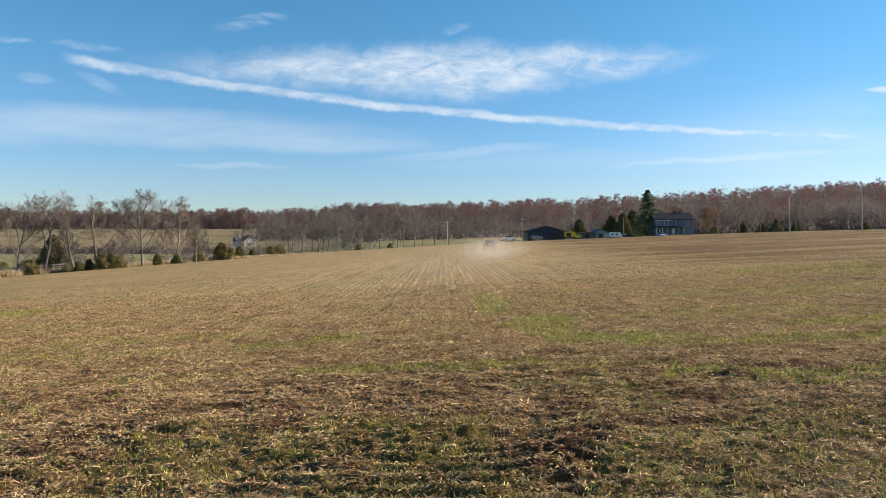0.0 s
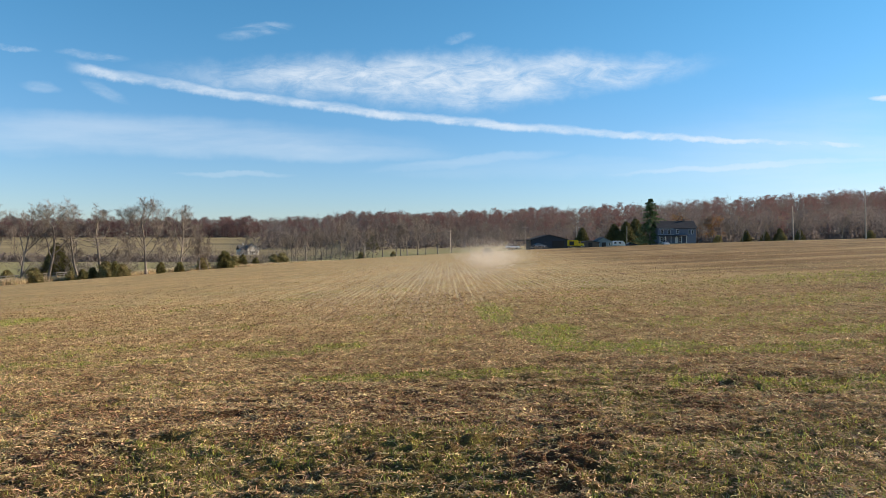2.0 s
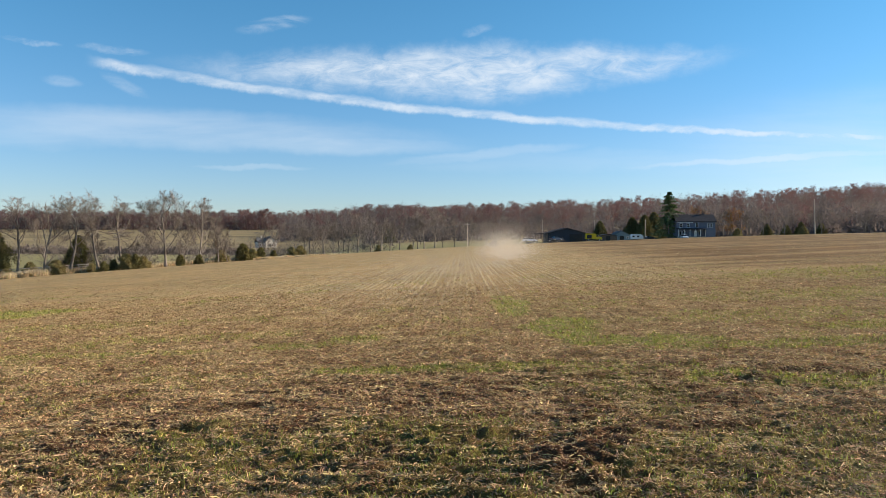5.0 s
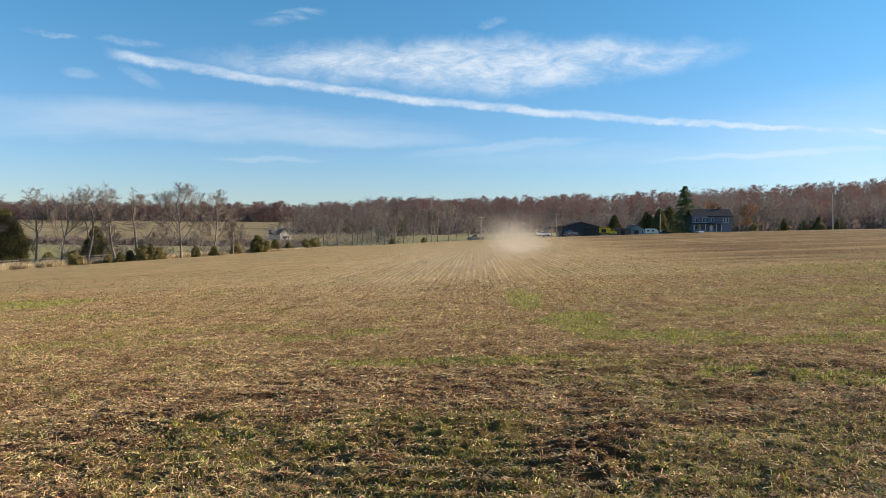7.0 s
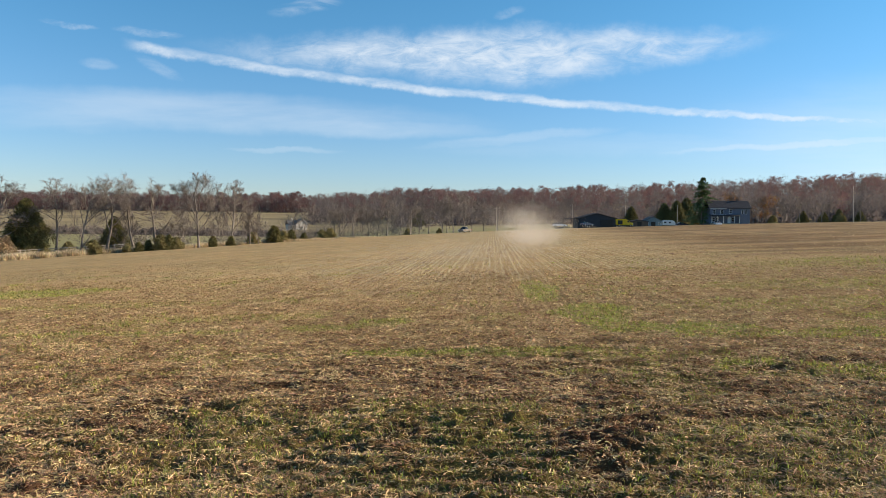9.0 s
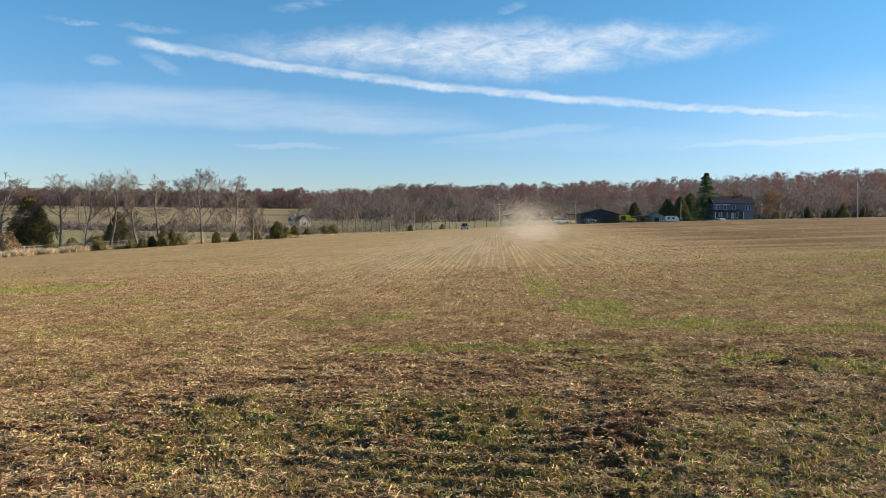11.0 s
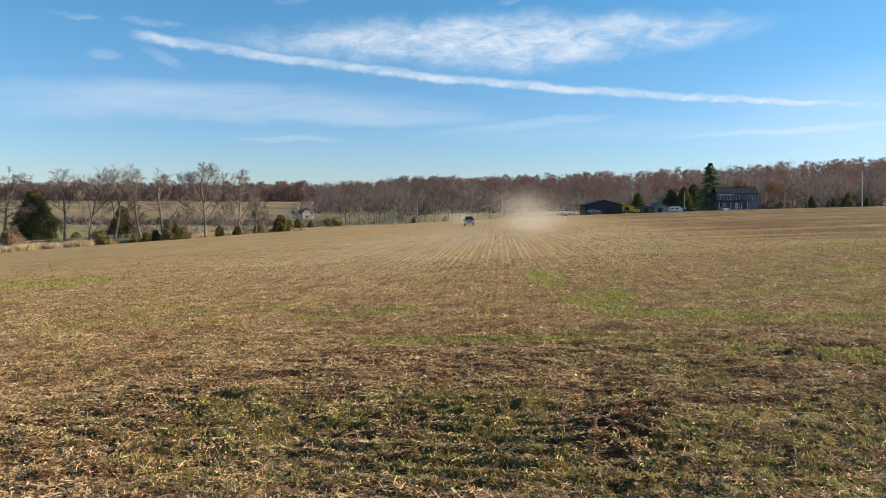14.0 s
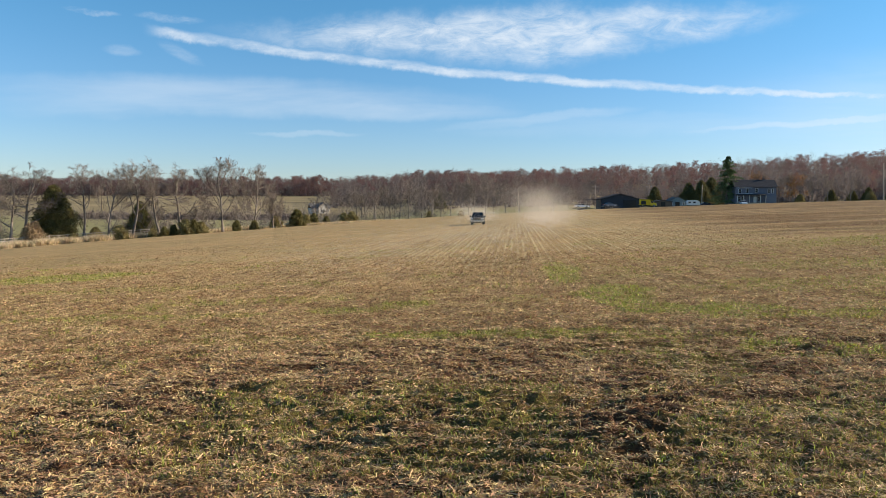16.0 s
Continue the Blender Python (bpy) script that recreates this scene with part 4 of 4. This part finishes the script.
def metal_barn():
    b = tagged(new("barn"), "low dark navy metal barn with open lean-to roofs", "barn")
    part("wall", prism([(-7, -1), (-7, 3.5), (0, 5.4), (7, 3.5), (7, -1)], 0, 16), NAVY, b)
    part("roof", prism([(-7.5, 3.42), (-7.5, 3.56), (0, 5.62), (7.5, 3.56), (7.5, 3.42), (0, 5.46)], -0.5, 16.5), ROOFDARK, b, "dark metal roof")
    # A black panel on the closed wall gives the shade inside the open doorway.
    part("door", boxes((1.2, -0.06, 0, 5.4, 0.03, 3.0)), BLACK, b, "black panel for the shade in the open doorway")
    part("door_frame", boxes((1.0, -0.1, 0, 1.2, 0.05, 3.1), (5.4, -0.1, 0, 5.6, 0.05, 3.1), (1.0, -0.1, 3.0, 5.6, 0.05, 3.16)), ROOFDARK, b)
    for x0, x1 in ((-12.6, -7.1), (7.1, 10.6)):
        part("lean_to_roof", prism([(min(x0, x1), 3.15 if x0 < 0 else 3.5), (min(x0, x1), 3.3 if x0 < 0 else 3.65), (max(x0, x1), 3.65 if x0 < 0 else 3.25), (max(x0, x1), 3.5 if x0 < 0 else 3.1)], -1.0, 9), ROOFDARK, b, "open lean-to roof")
        edge = x0 + 0.3 if x0 < 0 else x1 - 0.3
        for y in (-0.6, 4, 8.4):
            part("post", boxes((edge - 0.1, y - 0.1, -1, edge + 0.1, y + 0.1, 3.2)), WOODPOST, b)
    return settle(b, 0.1465, 266, 0, -0.15)


def gable_shed(name, label, wall, roof, w, dp, eave, peak, u, d, turn=0, windows=()):
    s = tagged(new(name), label, "shed")
    part("wall", prism([(-w / 2, -1), (-w / 2, eave), (0, peak), (w / 2, eave), (w / 2, -1)], 0, dp), wall, s)
    part("roof", prism([(-w / 2 - 0.3, eave - 0.12), (-w / 2 - 0.3, eave + 0.04), (0, peak + 0.18), (w / 2 + 0.3, eave + 0.04), (w / 2 + 0.3, eave - 0.12), (0, peak + 0.03)], -0.3, dp + 0.3), roof, s, "pitched roof")
    # The doorway is a black panel on the wall, with no opening cut.
    part("door", boxes((-w * 0.12, -0.05, 0, w * 0.12, 0.02, min(2.1, eave - 0.1))), BLACK, s, "black panel set on the wall as a doorway")
    for x in windows:
        window(s, x, -0.05, 1.0, 0.8, 0.9)
    return settle(s, u, d, turn)


def farmhouse():
    h = tagged(new("farmhouse"), "white farmhouse with grey roofs in the valley", "house")
    part("wall", boxes((-6, 0, -2, 6, 7, 3.0)), WHITEWALL, h)
    part("roof", prism([(-0.5, 2.9), (3.5, 6.0), (7.5, 2.9), (7.5, 2.7), (3.5, 5.7), (-0.5, 2.7)], -6.3, 6.3, axis="x"), ROOFGREY, h, "grey shingled roof")
    part("wing", prism([(-1.8, -2), (-1.8, 3.6), (1.2, 6.4), (4.2, 3.6), (4.2, -2)], -2.5, 1), WHITEWALL, h, "white gabled wing")
    part("wing_roof", prism([(-2.3, 3.2), (-2.3, 3.4), (1.2, 6.75), (4.7, 3.4), (4.7, 3.2), (1.2, 6.45)], -2.9, 3.2), ROOFGREY, h, "grey gable roof")
    part("chimney", boxes((-3.3, 3.2, 5, -2.6, 3.9, 7.2)), WHITEWALL, h)
    for x, y in ((-4.6, -0.05), (-3.0, -0.05), (5.1, -0.05), (0.2, -2.55), (2.2, -2.55)):
        window(h, x, y, 0.7, 0.9, 1.4)
    part("door", boxes((0.8, -2.58, -0.2, 1.7, -2.48, 1.9)), BLACK, h, "dark door")
    settle(h, -0.279, 350, 32, 0.3)
    h.scale = (0.8, 0.8, 0.8)
    return h


def box_truck():
    t = tagged(new("box_truck"), "old yellow truck with a dark cargo opening", "truck")
    part("cargo_box", boxes((-3.0, -1.15, 0.75, 0.6, 1.15, 2.75)), YELLOW, t, round_off=0.05)
    # The dark cargo opening is a black panel on the closed box side.
    part("cargo_panel", boxes((-2.6, -1.19, 0.95, -0.9, -1.13, 2.3)), BLACK, t, "dark panel for the cargo opening")
    part("cab", prism([(0.65, 0.6), (0.65, 2.35), (1.45, 2.35), (1.75, 1.6), (2.75, 1.5), (2.85, 0.6)], -0.98, 0.98, taper=0.06), YELLOW, t, round_off=0.05)
    part("window", prism([(0.85, 1.6), (0.85, 2.2), (1.35, 2.2), (1.6, 1.6)], -1.0, 1.0, taper=0.05), GLASS, t, "dark cab glass")
    part("bumper", boxes((2.85, -0.95, 0.45, 3.0, 0.95, 0.7)), STEEL, t, round_off=0.02)
    part("chassis", boxes((-2.9, -0.45, 0.5, 2.6, 0.45, 0.75)), BLACK, t)
    for x in (-2.0, 1.95):
        for y in (-0.9, 0.9):
            wheel(t, x, y, 0.45, 0.26)
    for y in (-0.7, 0.7):
        part("headlight", boxes((2.78, y - 0.14, 0.95, 2.9, y + 0.14, 1.2)), LENS, t, "clear headlight")
    return settle(t, 0.184, 258, 0)


def camper():
    c = tagged(new("camper_trailer"), "small white camper trailer with rounded front", "trailer")
    part("body", prism([(-2.4, 0.5), (-2.4, 1.9), (-2.0, 2.35), (1.2, 2.35), (2.1, 1.7), (2.4, 0.5)], -1.05, 1.05), WHITEPAINT, c, round_off=0.08)
    for x in (-1.5, 0.2):
        part("window", boxes((x - 0.4, -1.09, 1.3, x + 0.4, -1.03, 1.8)), GLASS, c, "dark window")
    part("hitch", boxes((2.35, -0.06, 0.4, 3.3, 0.06, 0.5)), STEEL, c)
    part("jockey_stand", boxes((3.1, -0.05, 0, 3.2, 0.05, 0.42)), STEEL, c)
    for y in (-0.9, 0.9):
        wheel(c, -0.1, y, 0.34, 0.2)
    return settle(c, 0.2445, 266, 0)


def car_trailer(u, d, label):
    t = tagged(new("flat_trailer"), label, "trailer")
    part("deck", boxes((-3.2, -1.1, 0.55, 3.0, 1.1, 0.66)), WOODPOST, t)
    part("frame", boxes((-3.25, -1.16, 0.42, 3.05, -1.1, 0.7), (-3.25, 1.1, 0.42, 3.05, 1.16, 0.7), (3.05, -0.06, 0.45, 4.4, 0.06, 0.55)), BLACK, t)
    part("stand", boxes((4.2, -0.05, 0, 4.3, 0.05, 0.46)), BLACK, t)
    for x in (-0.9, 0.0):
        for y in (-1.3, 1.3):
            wheel(t, x, y, 0.33, 0.2)
    return settle(t, u, d, 8 if u < 0.1 else 28)


def pole(name, u, d, h, lean=0.0, arm=1):
    p = tagged(new(name), "weathered wooden utility pole" + (" with crossarm" if arm else ""), "pole")
    bm = bmesh.new()
    bmesh.ops.create_cone(bm, cap_ends=True, segments=10, radius1=0.17, radius2=0.11, depth=h + 1, matrix=Matrix.Translation((0, 0, h / 2 - 0.5)))
    part("shaft", bm, WOODPOST, p)
    if arm:
        part("crossarm", boxes((-1.1, -0.06, h - 0.7, 1.1, 0.06, h - 0.55)), WOODPOST, p)
        for x in (-1.0, 0.0, 1.0):
            part("insulator", boxes((x - 0.05, -0.05, h - 0.55, x + 0.05, 0.05, h - 0.38)), TRIM, p)
    settle(p, u, d)
    p.matrix_basis = p.matrix_basis @ pose(0, 0, 0, 0, lean, 0)
    return p


def wire(a, b, sag):
    n = 14
    pts = [Vector(a).lerp(Vector(b), i / n) - Vector((0, 0, sag * 4 * (i / n) * (1 - i / n))) for i in range(n + 1)]
    v, f = tube([tuple(p) for p in pts], [0.022] * (n + 1), 4)
    tagged(new("power_line", mesh_of("power_line", v, f, [WIRE])), "thin black overhead power line between poles", "wire", "overhead wires")


def rail_fence():
    fence = tagged(new("fence"), "weathered three-rail wooden fence in tall grass", "fence")
    spots = [stand(u, float(np.interp(u, EDGE_U, EDGE_D)) + 8.0) for u in np.arange(-0.80, -0.535, 0.0145)]
    for p in spots:
        part("post", boxes((p.x - 0.08, p.y - 0.08, p.z - 0.2, p.x + 0.08, p.y + 0.08, p.z + 1.95)), WOODPOST, fence)
    for p, q in zip(spots, spots[1:]):
        for z in (0.75, 1.22, 1.7):
            bm = bmesh.new()
            v = [bm.verts.new((s.x, s.y - 0.1 + e, s.z + z + k)) for s in (p, q) for e, k in ((0, 0), (0.05, 0), (0.05, 0.15), (0, 0.15))]
            for ix in ((0, 1, 2, 3), (7, 6, 5, 4), (0, 4, 5, 1), (1, 5, 6, 2), (2, 6, 7, 3), (3, 7, 4, 0)):
                bm.faces.new([v[i] for i in ix])
            part("rail", bm, WOODPOST, fence)


grey_house()
metal_barn()
gable_shed("shed", "low brown shed with a flat-pitched roof", BROWNWALL, ROOFDARK, 6.5, 7, 2.2, 2.7, 0.2045, 270)
gable_shed("garage", "teal garage with a grey gable roof", TEAL, ROOFGREY, 6.6, 8, 2.3, 3.9, 0.2235, 272, 0, (-2.2, 2.2))
farmhouse()
box_truck()
camper()
settle(sedan("sedan", "white sedan parked beside the barn", WHITEPAINT, 5.2), 0.094, 252, 8, 0.67)
car_trailer(0.094, 252, "flat car trailer under a white sedan")
settle(sedan("sedan", "dark blue sedan on a trailer beside the barn", DARKPAINT, 5.0), 0.1325, 258, 28, 0.67)
car_trailer(0.1325, 258, "flat car trailer under a dark sedan")
settle(sedan("sedan", "white car parked in front of the house", WHITEPAINT, 4.5), 0.311, 240, -95, -0.3)
settle(sedan("sedan", "dark car parked near the garage", DARKPAINT, 4.5), 0.263, 262, 0, 0.0)
P1 = pole("utility_pole", 0.006, 262, 9.0)
P2 = pole("utility_pole", 0.112, 282, 9.5)
P3 = pole("utility_pole", 0.185, 300, 9.5)
P4 = pole("utility_pole", 0.256, 280, 8.5, 0, 0)
P5 = pole("utility_pole", 0.4915, 205, 10.0, -2.0, 0)
P6 = pole("utility_pole", 0.594, 168, 11.6, -1.8, 0)
P7 = pole("utility_pole", -0.115, 236, 8.5)
for p, q in ((P7, P1), (P1, P2), (P2, P3)):
    hp, hq = (9.2 if p is P2 else 8.2), (9.2 if q in (P2, P3) else 8.2)
    for x in (-1.0, 1.0):
        wire(p.matrix_basis.translation + Vector((x, 0, hp)), q.matrix_basis.translation + Vector((x, 0, hq)), 0.9)
rail_fence()


# ---- the pickup ----
def pickup():
    t = tagged(new("pickup_truck"), "dusty dark bronze pickup truck driving over the field", "truck")
    part("body", prism([(-0.35, 0.45), (-0.35, 1.12), (1.3, 1.14), (2.6, 1.08), (2.75, 0.95), (2.78, 0.5)], -0.97, 0.97, taper=0.05), BRONZE, t, round_off=0.05)
    for y in (-0.9, 0.9):
        part("bed_side", boxes((-2.75, y - 0.07, 0.55, -0.38, y + 0.07, 1.16)), BRONZE, t, round_off=0.03)
    part("bed_floor", boxes((-2.72, -0.82, 0.55, -0.4, 0.82, 0.66)), BLACK, t, "black bed liner")
    part("tailgate", boxes((-2.80, -0.82, 0.56, -2.70, 0.82, 1.15)), BRONZE, t, round_off=0.02)
    cab = part("cab", prism([(-0.40, 1.08), (-0.30, 1.76), (0.62, 1.80), (1.42, 1.10)], -0.88, 0.88, taper=0.17), GLASS, t, "dark cab glass", 0.03)
    part("roof", prism([(-0.36, 1.74), (-0.30, 1.82), (0.6, 1.86), (0.72, 1.74)], -0.73, 0.73, taper=0.05), BRONZE, t, round_off=0.03)
    for y in (-1, 1):
        for x0, x1, w in ((0.64, 1.40, 0.05), (0.12, 0.12, 0.05), (-0.33, -0.40, 0.06)):
            bm = bmesh.new()
            v = [bm.verts.new((x + e, yy * y, z)) for x, yy, z in ((x0, 0.73, 1.78), (x1, 0.90, 1.10)) for e in (-w, w)] + [bm.verts.new((x + e, (yy - 0.05) * y, z)) for x, yy, z in ((x0, 0.73, 1.78), (x1, 0.90, 1.10)) for e in (-w, w)]
            for ix in ((0, 1, 3, 2), (4, 6, 7, 5), (0, 4, 5, 1), (2, 3, 7, 6), (0, 2, 6, 4), (1, 5, 7, 3)):
                bm.faces.new([v[i] for i in ix])
            part("pillar", bm, BRONZE, cab)
        part("mirror", boxes((0.95, 0.95 * y, 1.12, 1.10, 1.20 * y, 1.36)), BLACK, t, "black door mirror", 0.02)
        part("headlight", boxes((2.66, 0.60 * y, 0.82, 2.80, 0.94 * y, 1.00)), LENS, t, "clear headlight", 0.02)
        part("taillight", boxes((-2.83, 0.84 * y, 0.78, -2.74, 0.95 * y, 1.10)), REDLENS, t, "red taillight")
    part("grille", boxes((2.74, -0.56, 0.74, 2.82, 0.56, 1.00)), BLACK, t, "black grille", 0.015)
    part("grille_bar", boxes((2.80, -0.58, 0.85, 2.84, 0.58, 0.90)), CHROME, t, "chrome grille bar")
    part("bumper", boxes((2.74, -0.98, 0.45, 2.92, 0.98, 0.70)), CHROME, t, "dusty chrome front bumper", 0.04)
    part("rear_bumper", boxes((-2.95, -0.95, 0.45, -2.80, 0.95, 0.64)), CHROME, t, "chrome rear bumper", 0.03)
    part("chassis", boxes((-2.6, -0.5, 0.32, 2.5, 0.5, 0.54)), BLACK, t)
    wheels = []
    for x in (-1.75, 1.75):
        for y in (-0.86, 0.86):
            wheels.append(wheel(t, x, y, 0.39, 0.25)[0])
    return t, wheels


TRUCK, WHEELS = pickup()

# ---- dust ----
def dust_material():
    m = bpy.data.materials.new("pale_brown_dust")
    m.use_nodes = True
    g = Nodes(m.node_tree)
    rnd = g.node("ShaderNodeNewGeometry").outputs["Random Per Island"]
    col = g.mix(rnd, (0.72, 0.62, 0.50), (0.84, 0.74, 0.62))
    a, b = g.node("ShaderNodeBsdfDiffuse", {0: col}), g.node("ShaderNodeBsdfTranslucent", {0: col})
    mix = g.node("ShaderNodeMixShader", {0: 0.5, 1: a.outputs[0], 2: b.outputs[0]})
    g.tree.links.new(mix.outputs[0], g.node("ShaderNodeOutputMaterial").inputs[0])
    return m


DUST = dust_material()


def puff(rng, size, thick, floor, speck):
    """A cloud of dust specks: its spread in metres, how thick it is in the middle, and how far under its centre the ground lies."""
    sx, sy, sz = size
    n = int(0.9 * thick * 2 * math.pi * sx * sz / (speck * speck * 0.62))
    p = rng.normal(0, 1, (n, 3)) * [sx, sy, sz]
    # billows: specks gather round a number of uneven centres
    core = rng.normal(0, 0.8, (26, 3)) * [sx, sy, sz]
    near = core[rng.integers(0, 26, n)] + rng.normal(0, 0.5, (n, 3)) * [min(sx, 3), min(sy, 4), sz]
    p = np.where((rng.random(n) < 0.6)[:, None], near, p)
    # thickest at the ground
    low = rng.random(n) < 0.6
    p[low, 2] = np.abs(p[low, 2]) * 1.2 - floor
    p = p[p[:, 2] > -floor]
    n = len(p)
    a, b = rng.normal(0, speck, (2, n, 3))
    v = np.stack([p - a * 0.5, p + b * 0.6, p + a * 0.5 - b * 0.4], 1).reshape(-1, 3)
    ob = new("dust_cloud", mesh_of("dust_cloud", v, np.arange(len(v)).reshape(-1, 3), [DUST]))
    return tagged(ob, "drifting cloud of pale brown dust raised by the truck", "dust", kind="stuff")


# (u, depth, height over ground, spread, thickness, time raised or -1, drift in metres a second along x and z)
PUFFS = (
    (0.066, 66, 0.5, (1.6, 7, 0.6), 0.35, -1, -0.10, 0.01), (0.068, 82, 0.8, (2.0, 7, 0.75), 0.8, -1, -0.12, 0.02), (0.070, 98, 1.0, (2.3, 8, 0.85), 0.85, -1, -0.14, 0.03),
    (0.072, 114, 1.2, (2.7, 8, 1.0), 0.65, -1, -0.18, 0.05), (0.066, 132, 1.4, (3.2, 9, 1.3), 0.34, 0.3, -0.22, 0.10), (0.060, 152, 1.6, (3.2, 10, 1.7), 0.26, 1.4, -0.28, 0.14),
    (0.056, 174, 1.6, (3.6, 10, 1.8), 0.18, 2.6, -0.32, 0.24), (0.054, 196, 1.8, (4.0, 10, 2.0), 0.16, 3.7, -0.36, 0.32), (0.046, 214, 1.6, (4.2, 7, 1.6), 0.25, 5.0, -0.4, 0.16),
    (0.030, 52, 0.7, (3.4, 7, 0.7), 0.20, -1, -0.25, 0.0), (-0.010, 40, 0.5, (3.6, 6, 0.5), 0.16, -1, -0.3, 0.0), (-0.06, 31, 0.35, (3.2, 5, 0.4), 0.10, -1, -0.3, 0.0), (-0.01, 60, 0.6, (3.4, 8, 0.6), 0.12, -1, -0.1, 0.0),
    (-0.0415, 204, 1.4, (3.0, 6, 1.0), 0.30, 10.6, -0.7, 0.1), (-0.0405, 180, 1.3, (2.8, 6, 1.0), 0.36, 12.0, -0.7, 0.1), (-0.040, 160, 1.2, (2.6, 5, 0.9), 0.36, 13.1, -0.7, 0.1),
    (-0.040, 142, 1.2, (2.3, 5, 0.8), 0.5, 14.2, -0.6, 0.1), (-0.042, 126, 1.1, (2.1, 4.5, 0.8), 0.6, 15.1, -0.5, 0.1),
)


def raise_dust():
    rng = np.random.default_rng(19)
    made = []
    for u, d, up, size, thick, born, vx, vz in PUFFS:
        made.append((puff(rng, size, thick, up, min(0.024, max(0.0085, 0.00016 * d))), stand(u, d), up, born, vx, vz))
    return made


DUST_CLOUDS = raise_dust()


# ---- motion ----
ROUTE = (  # seconds, x, depth, heading (90: away, 180: to the left, 270: towards the camera)
    (0.0, 8.0, 122, 89), (1.0, 8.6, 138, 89), (2.0, 9.1, 155, 90), (3.0, 9.4, 173, 90), (4.0, 9.6, 192, 91), (4.8, 9.4, 207, 96), (5.4, 8.6, 217, 112), (5.9, 7.0, 224, 138), (6.3, 4.6, 228, 162),
    (6.7, 1.8, 230, 174), (7.0, -0.3, 230.5, 180), (7.4, -2.1, 230.5, 186), (8.0, -4.8, 230, 207), (8.4, -6.7, 229, 219), (8.8, -8.3, 227, 234), (9.2, -8.9, 224, 254), (9.8, -9.0, 217, 268),
    (10.6, -8.8, 205, 270), (11.4, -8.3, 191, 271.5), (12.0, -7.6, 178, 272), (12.5, -6.9, 167, 272), (13.5, -6.0, 148, 271.5), (14.5, -5.6, 131, 270.5), (15.5, -5.4, 114, 270), (16.0, -5.35, 105.5, 270))


def motions():
    rows, rolled, turn = [], 0.0, []
    for i, (t, x, y, a) in enumerate(ROUTE):
        slope = math.degrees(math.atan((float(land(x + 1 * math.cos(radians(a)), y + 1 * math.sin(radians(a)))) - float(land(x, y)))))
        rows.append((t, Matrix.Translation((x, y, float(land(x, y)) - 0.02)) @ pose(0, 0, 0, 0, 0, a) @ pose(0, 0, 0, 0, -slope, 0)))
    walk(TRUCK, rows)
    # the wheels roll in small steps all along
    for w in WHEELS:
        spot = w.location.copy()
        walk(w, [(k * 0.25, pose(*spot, 0, 72 * k, 0)) for k in range(65)])
    for ob, p, up, born, vx, vz in DUST_CLOUDS:
        def at(t, sunk=0.0):
            s = max(0.0, t - max(born, 0.0))
            return Matrix.Translation((p.x + vx * s, p.y, p.z + up + vz * s - sunk))
        if born < 0:
            walk(ob, [(0, at(0)), (8, at(8)), (16, at(16))])
        else:
            deep = up + 9
            grow = [(0, at(0, deep)), (max(born - 0.05, 0.05), at(born, deep)), (min(born + 0.7, 15.9), at(born + 0.7, 0.35)), (16, at(16))]
            walk(ob, grow)


motions()
